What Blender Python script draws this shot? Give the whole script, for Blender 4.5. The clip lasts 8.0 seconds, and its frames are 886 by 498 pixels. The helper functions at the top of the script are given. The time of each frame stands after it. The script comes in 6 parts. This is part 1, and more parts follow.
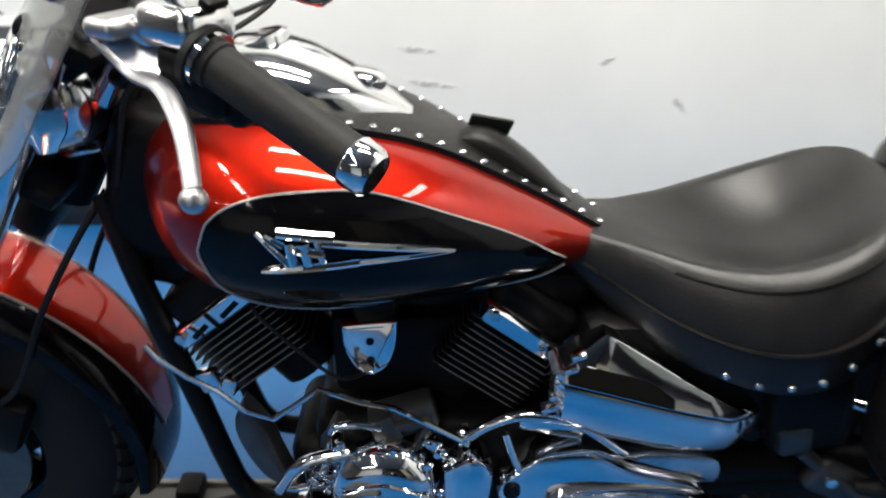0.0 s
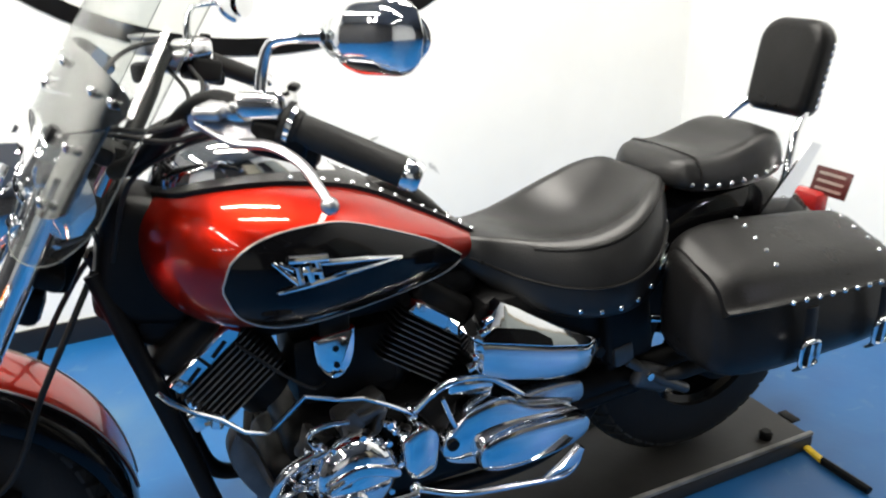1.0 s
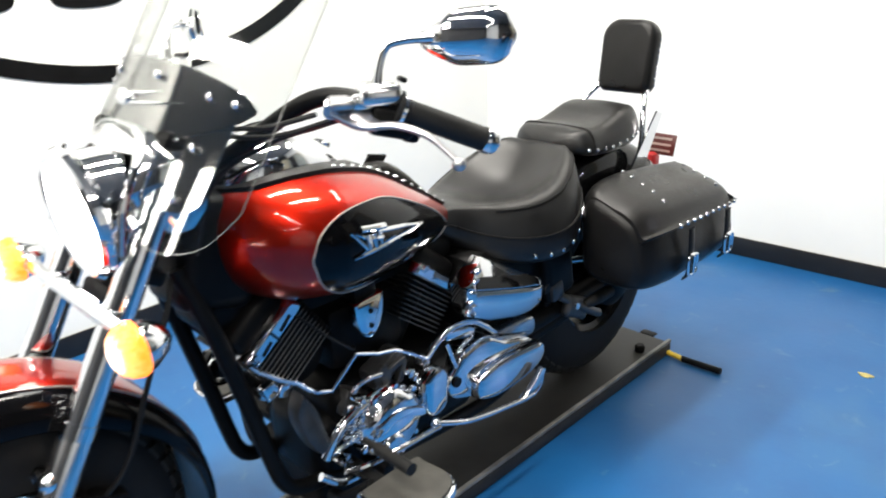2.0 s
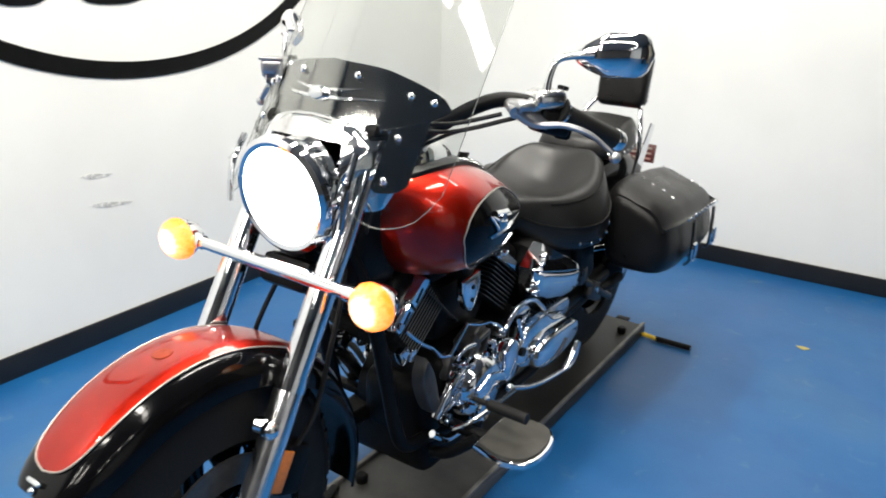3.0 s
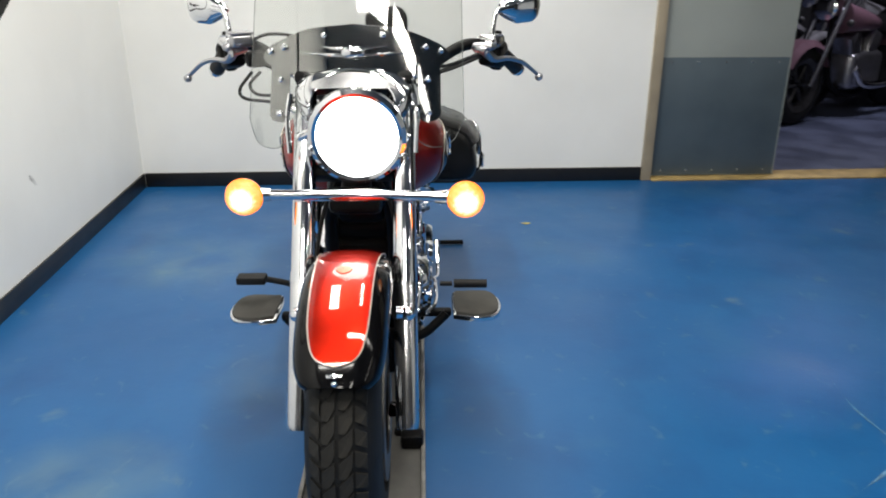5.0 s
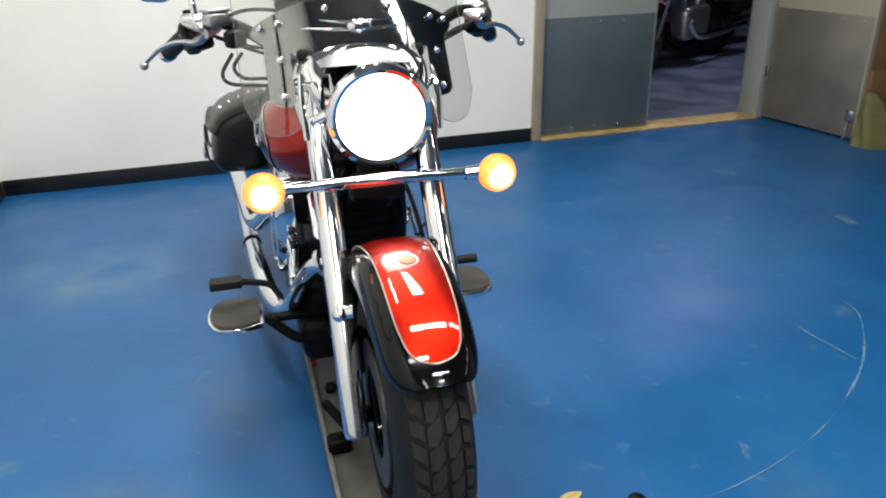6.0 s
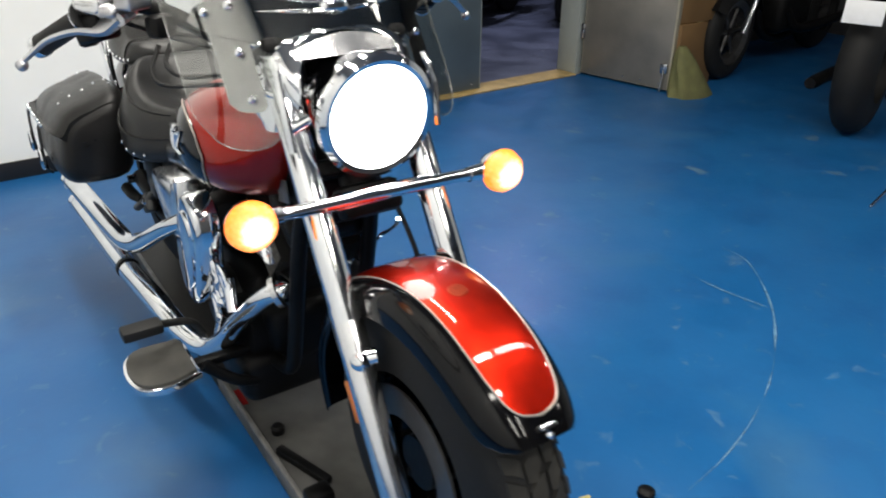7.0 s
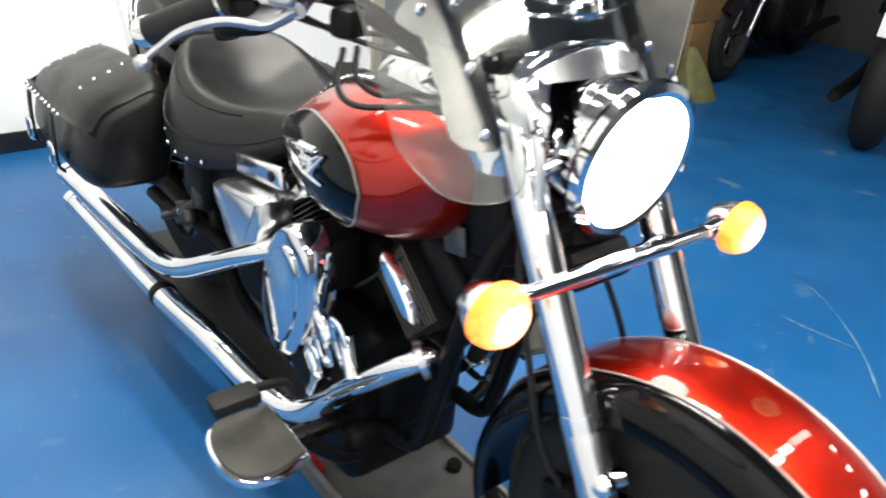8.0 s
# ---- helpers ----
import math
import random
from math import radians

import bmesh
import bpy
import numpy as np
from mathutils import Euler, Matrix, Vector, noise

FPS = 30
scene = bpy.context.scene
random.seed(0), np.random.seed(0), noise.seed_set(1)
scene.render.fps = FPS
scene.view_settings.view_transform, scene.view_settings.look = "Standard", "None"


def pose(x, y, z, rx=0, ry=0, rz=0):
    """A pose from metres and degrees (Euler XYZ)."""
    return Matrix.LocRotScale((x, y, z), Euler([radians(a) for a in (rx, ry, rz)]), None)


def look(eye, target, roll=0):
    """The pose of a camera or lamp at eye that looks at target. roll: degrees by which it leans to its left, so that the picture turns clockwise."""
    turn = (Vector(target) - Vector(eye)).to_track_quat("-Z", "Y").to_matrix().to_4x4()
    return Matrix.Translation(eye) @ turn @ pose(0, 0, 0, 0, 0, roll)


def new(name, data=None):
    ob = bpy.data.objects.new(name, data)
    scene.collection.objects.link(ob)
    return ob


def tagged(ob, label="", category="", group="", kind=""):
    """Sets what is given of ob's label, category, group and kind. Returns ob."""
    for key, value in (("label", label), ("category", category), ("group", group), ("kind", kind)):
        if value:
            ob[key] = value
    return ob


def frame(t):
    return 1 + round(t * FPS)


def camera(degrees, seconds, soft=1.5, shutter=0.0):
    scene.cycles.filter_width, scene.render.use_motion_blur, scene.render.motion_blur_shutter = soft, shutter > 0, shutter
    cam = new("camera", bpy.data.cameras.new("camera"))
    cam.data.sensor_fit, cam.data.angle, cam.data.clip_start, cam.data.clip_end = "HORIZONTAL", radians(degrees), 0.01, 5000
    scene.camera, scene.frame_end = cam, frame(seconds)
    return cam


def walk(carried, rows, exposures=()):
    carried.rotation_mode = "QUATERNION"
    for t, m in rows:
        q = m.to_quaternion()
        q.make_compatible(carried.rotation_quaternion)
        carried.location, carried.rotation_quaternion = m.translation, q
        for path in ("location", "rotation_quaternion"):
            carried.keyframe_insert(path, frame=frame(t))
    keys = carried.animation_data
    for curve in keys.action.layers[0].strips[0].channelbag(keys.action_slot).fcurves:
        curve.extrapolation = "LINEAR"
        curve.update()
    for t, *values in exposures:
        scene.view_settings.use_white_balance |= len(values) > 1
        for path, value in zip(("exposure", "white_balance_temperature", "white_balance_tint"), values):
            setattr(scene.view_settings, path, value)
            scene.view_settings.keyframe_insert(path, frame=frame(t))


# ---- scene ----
cam = camera(61.1, 8.0, soft=1.9, shutter=0.35)
PATH = [
    (0, (0.985, 0.837, 1.2), (-0.756, 0.919, 0.218), 0.7),
    (0.3, (1.128, 0.731, 1.204), (-0.647, 1.114, 0.365), -1.8),
    (0.5, (1.207, 0.666, 1.225), (-0.514, 1.208, 0.363), -0.9),
    (0.8, (1.245, 0.545, 1.214), (-0.429, 1.249, 0.376), -1.1),
    (1, (1.254, 0.443, 1.229), (-0.404, 1.275, 0.482), -1.2),
    (1.2, (1.21, 0.352, 1.247), (-0.36, 1.32, 0.485), -0.6),
    (1.5, (1.227, 0.206, 1.249), (-0.263, 1.324, 0.518), -0.0),
    (1.8, (1.2, 0.022, 1.245), (-0.137, 1.328, 0.534), -1.5),
    (2, (1.2, -0.105, 1.242), (-0.076, 1.259, 0.527), -2.1),
    (2.2, (1.166, -0.221, 1.259), (-0.081, 1.171, 0.547), -0.5),
    (3.3, (0.862, -0.756, 1.272), (0.058, 0.935, 0.569), 1.7),
    (3.5, (0.815, -0.867, 1.276), (0.147, 0.872, 0.549), 1.7),
    (3.8, (0.71, -0.995, 1.275), (0.152, 0.762, 0.53), 2.0),
    (4, (0.618, -1.063, 1.261), (0.146, 0.746, 0.55), 1.9),
    (4.2, (0.521, -1.124, 1.259), (0.167, 0.698, 0.514), 2.6),
    (5.3, (-0.007, -1.313, 1.269), (0.247, 0.531, 0.536), -0.3),
    (5.5, (-0.089, -1.293, 1.256), (0.239, 0.533, 0.509), 0.2),
    (6, (-0.29, -1.144, 1.257), (0.257, 0.604, 0.455), -1.0),
    (6.5, (-0.451, -0.956, 1.251), (0.389, 0.662, 0.43), -0.5),
    (6.8, (-0.53, -0.818, 1.253), (0.43, 0.697, 0.367), -0.8),
    (7, (-0.579, -0.73, 1.261), (0.467, 0.719, 0.363), 0.4),
    (7.2, (-0.616, -0.61, 1.254), (0.435, 0.831, 0.35), 0.8),
    (7.5, (-0.645, -0.439, 1.251), (0.451, 0.975, 0.358), 2.1),
    (7.8, (-0.679, -0.271, 1.24), (0.502, 1.05, 0.314), 6.1),
    (8, (-0.736, -0.181, 1.226), (0.468, 1.106, 0.281), 5.9),
]
walk(cam, [(t, look(eye, target, roll)) for t, eye, target, roll in PATH],
     [(0, 0.57), (0.5, 0.85), (1.0, 0.95), (2.2, 1.1), (3.3, 0.43), (4.2, 0.19), (5.3, 0.35), (7.0, 0.47), (7.5, 0.63), (8.0, 1.0)])


from mathutils.bvhtree import BVHTree
# ---- light ----
world = bpy.data.worlds.new("world")
scene.world = world
world.use_nodes = True
world.node_tree.nodes["Background"].inputs[0].default_value = (1.0, 0.97, 0.92, 1)
world.node_tree.nodes["Background"].inputs[1].default_value = 0.05

ROOM_X0, ROOM_X1, ROOM_Y0, ROOM_Y1, ROOM_H = -1.342, 6.2, -4.2, 3.0, 3.1


# ---- materials ----
def material(name, colour, rough=0.5, metal=0.0, scale=8.0, vary=0.12, bump=0.0, bump_scale=60.0, coat=0.0,
             emit=0.0, rough_vary=0.1, spec=0.5):
    """A surface with variation of tone and gloss at two scales and a fine relief."""
    m = bpy.data.materials.new(name)
    m.use_nodes = True
    nt = m.node_tree
    b = nt.nodes["Principled BSDF"]
    tc = nt.nodes.new("ShaderNodeTexCoord")
    big = nt.nodes.new("ShaderNodeTexNoise")
    big.inputs["Scale"].default_value, big.inputs["Detail"].default_value = scale, 6
    nt.links.new(tc.outputs["Object"], big.inputs["Vector"])
    ramp = nt.nodes.new("ShaderNodeMapRange")
    ramp.inputs["From Min"].default_value, ramp.inputs["From Max"].default_value = 0.3, 0.7
    ramp.inputs["To Min"].default_value, ramp.inputs["To Max"].default_value = 1 - vary, 1 + vary
    nt.links.new(big.outputs["Fac"], ramp.inputs["Value"])
    mul = nt.nodes.new("ShaderNodeVectorMath")
    mul.operation = "SCALE"
    mul.inputs[0].default_value = colour
    nt.links.new(ramp.outputs["Result"], mul.inputs["Scale"])
    nt.links.new(mul.outputs["Vector"], b.inputs["Base Color"])
    rr = nt.nodes.new("ShaderNodeMapRange")
    rr.inputs["From Min"].default_value, rr.inputs["From Max"].default_value = 0.3, 0.7
    rr.inputs["To Min"].default_value, rr.inputs["To Max"].default_value = rough * (1 - rough_vary), rough * (1 + rough_vary)
    nt.links.new(big.outputs["Fac"], rr.inputs["Value"])
    nt.links.new(rr.outputs["Result"], b.inputs["Roughness"])
    b.inputs["Metallic"].default_value = metal
    b.inputs["Coat Weight"].default_value = coat
    b.inputs["Coat Roughness"].default_value = 0.03
    b.inputs["Specular IOR Level"].default_value = spec
    if emit:
        b.inputs["Emission Color"].default_value = (*colour, 1)
        b.inputs["Emission Strength"].default_value = emit
    if bump:
        fine = nt.nodes.new("ShaderNodeTexNoise")
        fine.inputs["Scale"].default_value, fine.inputs["Detail"].default_value = bump_scale, 4
        nt.links.new(tc.outputs["Object"], fine.inputs["Vector"])
        bp = nt.nodes.new("ShaderNodeBump")
        bp.inputs["Strength"].default_value, bp.inputs["Distance"].default_value = bump, 0.002
        nt.links.new(fine.outputs["Fac"], bp.inputs["Height"])
        nt.links.new(bp.outputs["Normal"], b.inputs["Normal"])
    return m


CHROME = material("chrome", (0.82, 0.83, 0.85), 0.07, 1.0, 12, 0.05, rough_vary=0.4)
STEEL = material("brushed_steel", (0.62, 0.62, 0.63), 0.22, 1.0, 30, 0.08)
POLISHED = material("polished_alloy", (0.78, 0.78, 0.79), 0.2, 1.0, 18, 0.05, rough_vary=0.25)
ALU = material("cast_aluminium", (0.5, 0.5, 0.52), 0.35, 1.0, 25, 0.1, 0.2)
RED = material("red_pearl_paint", (0.385, 0.011, 0.0028), 0.37, 0.9, 40, 0.06, coat=0.85, spec=0.05)
BLACK = material("black_gloss_paint", (0.0025, 0.0025, 0.003), 0.12, 0.0, 20, 0.2, coat=0.22, spec=0.12)
BLACK_PLASTIC = material("mirror_gloss_black", (0.34, 0.33, 0.335), 0.05, 1.0, 20, 0.08, coat=0.3, spec=0.4)
BLACK_METAL = material("black_metal", (0.0045, 0.0045, 0.0048), 0.45, 0.0, 25, 0.25, 0.15, 120, spec=0.13)
FIN = material("dark_fin_metal", (0.009, 0.009, 0.009), 0.55, 0.0, 30, 0.2, spec=0.18)
FIN_EDGE = material("bare_fin_edge", (0.13, 0.125, 0.115), 0.5, 0.4, 30, 0.3)
SEAT_LEATHER = material("smooth_black_seat_leather", (0.0085, 0.0085, 0.0087), 0.36, 0.0, 14, 0.25, 0.25, 260, rough_vary=0.2, spec=0.4)
LEATHER = material("black_leather", (0.0072, 0.007, 0.007), 0.33, 0.0, 14, 0.25, 0.32, 260, rough_vary=0.2, spec=0.22)
RUBBER = material("black_rubber", (0.011, 0.011, 0.011), 0.6, 0.0, 20, 0.25, 0.25, 150, spec=0.3)
TYRE = material("tyre_rubber", (0.0085, 0.0085, 0.0085), 0.7, 0.0, 10, 0.3, 0.3, 160, spec=0.3)
TREAD = material("dusty_tread_rubber", (0.02, 0.019, 0.0165), 0.75, 0.0, 14, 0.4, 0.3, 160, spec=0.3)
DARK_ALU = material("dull_dark_alloy", (0.09, 0.09, 0.092), 0.4, 0.75, 22, 0.25, 0.2, 90)
DISC = material("dull_brake_steel", (0.13, 0.125, 0.12), 0.38, 0.85, 60, 0.15)
COPPER = material("copper_emblem", (0.42, 0.06, 0.025), 0.3, 0.8, 60, 0.15)
STRIPE = material("silver_pinstripe", (0.5, 0.44, 0.39), 0.35, 0.6, 40, 0.05)
AMBER_DULL = material("amber_reflector", (0.75, 0.22, 0.03), 0.2, 0.0, 120, 0.1, 0.4, 300)
RED_LENS = material("red_lens", (0.5, 0.03, 0.03), 0.15, 0.0, 80, 0.1, 0.3, 250)
DARK_RED = material("dark_red_plastic", (0.09, 0.02, 0.018), 0.35, 0.0, 60, 0.15)
HEADLAMP = material("lit_headlamp_lens", (1.0, 0.98, 0.94), 0.1, emit=9.0)
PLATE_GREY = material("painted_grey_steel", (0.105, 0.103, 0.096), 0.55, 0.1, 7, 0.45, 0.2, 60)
PLATE_DARK = material("darker_grey_steel", (0.028, 0.027, 0.025), 0.55, 0.2, 7, 0.35, 0.2, 60)
LIP = material("worn_lip_steel", (0.2, 0.195, 0.185), 0.6, 0.3, 14, 0.5, 0.2, 60)
PLATE_PALE = material("worn_pale_steel", (0.5, 0.5, 0.48), 0.5, 0.2, 9, 0.2, 0.2, 60)
SCRAP = material("dull_yellow_scrap", (0.4, 0.34, 0.12), 0.8, 0.0, 60, 0.25)
YELLOW = material("yellow_strap", (0.75, 0.5, 0.02), 0.6, 0.0, 60, 0.15, 0.3, 300)
WALL = material("white_wall_paint", (0.86, 0.86, 0.83), 0.55, 0.0, 1.6, 0.05, 0.12, 60)
BASE = material("black_vinyl_base", (0.008, 0.008, 0.009), 0.4, 0.0, 6, 0.3)
CEIL = material("grey_ceiling", (0.2, 0.2, 0.2), 0.7, 0.0, 2, 0.04)
DOOR_TAN = material("tan_grey_door_paint", (0.36, 0.33, 0.25), 0.5, 0.0, 3, 0.08, 0.1, 70)
DOOR = material("light_grey_door_paint", (0.31, 0.335, 0.31), 0.5, 0.0, 3, 0.06, 0.1, 70)
KICK = material("slate_kick_plate", (0.08, 0.108, 0.128), 0.42, 0.1, 4, 0.12, 0.15, 80)
KICK_INNER = material("worn_steel_sheet", (0.22, 0.205, 0.18), 0.42, 0.5, 5, 0.16, 0.2, 70)
FRAME_TAN = material("tan_door_frame", (0.36, 0.3, 0.21), 0.5, 0.0, 6, 0.12)
THRESH = material("worn_yellow_threshold", (0.42, 0.3, 0.12), 0.55, 0.0, 12, 0.25)
CARD = material("brown_cardboard", (0.17, 0.095, 0.035), 0.8, 0.0, 5, 0.15, 0.2, 90)
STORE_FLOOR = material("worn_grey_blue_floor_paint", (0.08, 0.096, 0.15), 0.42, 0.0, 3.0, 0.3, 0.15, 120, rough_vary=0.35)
# dark albedo holds the gloom of the far corner and storage room
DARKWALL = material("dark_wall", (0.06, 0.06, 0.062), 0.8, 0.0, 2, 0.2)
PALE_EDGE = material("pale_acrylic_edge", (0.12, 0.13, 0.125), 0.2, 0.0, 30, 0.05)
PAD = material("dusty_rubber_pad", (0.055, 0.053, 0.047), 0.75, 0.0, 20, 0.3, 0.3, 120)
SILVER = material("silver_paint", (0.45, 0.45, 0.47), 0.3, 0.6, 30, 0.08, coat=0.6)
PINKISH = material("mauve_paint", (0.2, 0.11, 0.14), 0.35, 0.1, 20, 0.1, coat=0.5)
WHITE_PLATE = material("white_plate", (0.75, 0.75, 0.75), 0.4, 0.0, 20, 0.05)
SACK = material("olive_cloth", (0.13, 0.13, 0.05), 0.85, 0.0, 12, 0.25, 0.6, 120)
SCRATCH = material("bare_scratch", (0.08, 0.18, 0.3), 0.6, 0.0, 40, 0.4)
MARK = material("grey_scuff", (0.58, 0.58, 0.56), 0.8, 0.0, 60, 0.5)


def floor_material():
    m = bpy.data.materials.new("blue_epoxy_floor")
    m.use_nodes = True
    nt = m.node_tree
    b = nt.nodes["Principled BSDF"]
    tc = nt.nodes.new("ShaderNodeTexCoord")

    def noise_at(scale, detail, lo, hi, dist=0.0):
        n = nt.nodes.new("ShaderNodeTexNoise")
        n.inputs["Scale"].default_value, n.inputs["Detail"].default_value = scale, detail
        n.inputs["Distortion"].default_value = dist
        nt.links.new(tc.outputs["Object"], n.inputs["Vector"])
        r = nt.nodes.new("ShaderNodeMapRange")
        r.inputs["From Min"].default_value, r.inputs["From Max"].default_value = lo, hi
        nt.links.new(n.outputs["Fac"], r.inputs["Value"])
        return r.outputs["Result"]

    def mix(a, colour, fac):
        x = nt.nodes.new("ShaderNodeMix")
        x.data_type = "RGBA"
        nt.links.new(fac, x.inputs[0])
        if isinstance(a, tuple):
            x.inputs[6].default_value = (*a, 1)
        else:
            nt.links.new(a, x.inputs[6])
        x.inputs[7].default_value = (*colour, 1)
        return x.outputs[2]

    def times(v, k):
        x = nt.nodes.new("ShaderNodeMath")
        x.operation = "MULTIPLY"
        nt.links.new(v, x.inputs[0])
        x.inputs[1].default_value = k
        return x.outputs[0]

    col = mix((0.006, 0.084, 0.247), (0.009, 0.102, 0.28), noise_at(1.3, 5, 0.35, 0.65))
    col = mix(col, (0.004, 0.062, 0.2), times(noise_at(4.0, 6, 0.5, 0.75), 0.6))
    col = mix(col, (0.1, 0.2, 0.22), times(noise_at(1.7, 9, 0.57, 0.78, 0.4), 0.2))
    col = mix(col, (0.13, 0.23, 0.3), times(noise_at(14.0, 8, 0.63, 0.8, 0.8), 0.4))
    col = mix(col, (0.16, 0.24, 0.24), times(noise_at(5.0, 10, 0.66, 0.74, 0.3), 0.35))
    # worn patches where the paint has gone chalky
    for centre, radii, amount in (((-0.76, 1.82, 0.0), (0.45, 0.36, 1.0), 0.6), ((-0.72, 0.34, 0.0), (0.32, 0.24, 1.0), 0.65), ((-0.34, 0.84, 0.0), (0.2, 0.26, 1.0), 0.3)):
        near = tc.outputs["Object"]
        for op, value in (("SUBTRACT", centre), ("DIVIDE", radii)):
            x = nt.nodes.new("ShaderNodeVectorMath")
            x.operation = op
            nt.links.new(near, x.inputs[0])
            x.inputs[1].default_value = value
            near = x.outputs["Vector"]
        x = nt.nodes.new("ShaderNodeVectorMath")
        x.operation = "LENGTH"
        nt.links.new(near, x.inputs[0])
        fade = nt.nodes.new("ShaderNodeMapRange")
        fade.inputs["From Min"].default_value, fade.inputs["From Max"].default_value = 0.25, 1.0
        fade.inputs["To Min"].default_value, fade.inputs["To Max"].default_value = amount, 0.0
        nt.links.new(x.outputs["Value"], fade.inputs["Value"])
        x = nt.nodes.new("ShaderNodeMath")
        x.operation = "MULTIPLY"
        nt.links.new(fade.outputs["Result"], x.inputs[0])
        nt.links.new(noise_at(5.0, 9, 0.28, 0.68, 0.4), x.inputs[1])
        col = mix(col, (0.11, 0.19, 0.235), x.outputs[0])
    nt.links.new(col, b.inputs["Base Color"])
    r = nt.nodes.new("ShaderNodeMapRange")
    r.inputs["To Min"].default_value, r.inputs["To Max"].default_value = 0.3, 0.48
    nt.links.new(noise_at(3.0, 7, 0.3, 0.7), r.inputs["Value"])
    nt.links.new(r.outputs["Result"], b.inputs["Roughness"])
    bp = nt.nodes.new("ShaderNodeBump")
    bp.inputs["Strength"].default_value, bp.inputs["Distance"].default_value = 0.12, 0.003
    nt.links.new(noise_at(40.0, 4, 0.0, 1.0), bp.inputs["Height"])
    nt.links.new(bp.outputs["Normal"], b.inputs["Normal"])
    return m


def glass_material(name, tint, rough=0.0):
    m = bpy.data.materials.new(name)
    m.use_nodes = True
    nt = m.node_tree
    nt.nodes.remove(nt.nodes["Principled BSDF"])
    out = nt.nodes["Material Output"]
    tr, gl = nt.nodes.new("ShaderNodeBsdfTransparent"), nt.nodes.new("ShaderNodeBsdfGlossy")
    tr.inputs[0].default_value = (*tint, 1)
    gl.inputs["Roughness"].default_value = 0.03
    lw, mx = nt.nodes.new("ShaderNodeLayerWeight"), nt.nodes.new("ShaderNodeMixShader")
    pw = nt.nodes.new("ShaderNodeMath")
    pw.operation = "POWER"
    pw.inputs[1].default_value = 4.0
    nt.links.new(lw.outputs["Facing"], pw.inputs[0])
    mr = nt.nodes.new("ShaderNodeMapRange")
    mr.inputs["To Min"].default_value, mr.inputs["To Max"].default_value = 0.05, 0.6
    nt.links.new(pw.outputs[0], mr.inputs["Value"])
    nt.links.new(mr.outputs["Result"], mx.inputs[0])
    nt.links.new(tr.outputs[0], mx.inputs[1])
    nt.links.new(gl.outputs[0], mx.inputs[2])
    nt.links.new(mx.outputs[0], out.inputs["Surface"])
    return m


def bulb_lens_material(name):
    """An amber lens with a bulb behind it: brightest over the bulb, deeper amber towards the rim."""
    m = material(name, (0.7, 0.16, 0.01), 0.22, 0.0, 70, 0.2, 0.7, 260)
    nt = m.node_tree
    b = nt.nodes["Principled BSDF"]
    tc = nt.nodes.new("ShaderNodeTexCoord")
    mp = nt.nodes.new("ShaderNodeMapping")
    mp.inputs["Location"].default_value = (-0.5, 0.0, -0.5)
    mp.inputs["Scale"].default_value = (1.0, 0.0, 1.0)
    nt.links.new(tc.outputs["Generated"], mp.inputs["Vector"])
    ln = nt.nodes.new("ShaderNodeVectorMath")
    ln.operation = "LENGTH"
    nt.links.new(mp.outputs["Vector"], ln.inputs[0])
    wob = nt.nodes.new("ShaderNodeTexNoise")
    wob.inputs["Scale"].default_value = 110
    nt.links.new(tc.outputs["Object"], wob.inputs["Vector"])
    ad = nt.nodes.new("ShaderNodeMath")
    ad.operation = "MULTIPLY_ADD"
    ad.inputs[1].default_value = 0.16
    nt.links.new(wob.outputs["Fac"], ad.inputs[0])
    nt.links.new(ln.outputs["Value"], ad.inputs[2])
    ramp = nt.nodes.new("ShaderNodeValToRGB")
    stops = ((0.0, (1.6, 1.35, 1.15, 1)), (0.29, (1.4, 0.95, 0.65, 1)), (0.43, (0.8, 0.28, 0.09, 1)), (0.58, (0.55, 0.12, 0.01, 1)))
    while len(ramp.color_ramp.elements) < len(stops):
        ramp.color_ramp.elements.new(0.5)
    for e, (p, c) in zip(ramp.color_ramp.elements, stops):
        e.position, e.color = p, c
    nt.links.new(ad.outputs["Value"], ramp.inputs["Fac"])
    nt.links.new(ramp.outputs["Color"], b.inputs["Emission Color"])
    b.inputs["Emission Strength"].default_value = 2.0
    return m


AMBER = bulb_lens_material("lit_amber_lens")
FLOOR = floor_material()
GLASS = glass_material("clear_acrylic", (0.93, 0.94, 0.93))


# ---- mesh helpers ----
def part(name, bm, mat, parent=None, label="", smooth=40, steer=False):
    """Links a bmesh as one mesh object under a thing or a part."""
    if steer:
        bm.transform(STEER)
    me = bpy.data.meshes.new(name)
    bm.to_mesh(me)
    bm.free()
    me.materials.append(mat)
    if smooth:
        me.shade_smooth()
        me.set_sharp_from_angle(angle=radians(smooth))
    ob = new(name, me)
    if parent is not None:
        while parent.parent is not None and parent.parent.parent is not None:
            parent = parent.parent
        ob.parent = parent
    if label:
        tagged(ob, label)
    return ob


def empty(name, label, category, at=(0, 0, 0), rz=0.0, group="", kind=""):
    ob = new(name)
    ob.location = at
    ob.rotation_euler = (0, 0, radians(rz))
    return tagged(ob, label, category, group, kind)


def raw(verts, faces):
    me = bpy.data.meshes.new("raw")
    me.from_pydata([tuple(v) for v in verts], [], faces)
    bm = bmesh.new()
    bm.from_mesh(me)
    bpy.data.meshes.remove(me)
    return bm


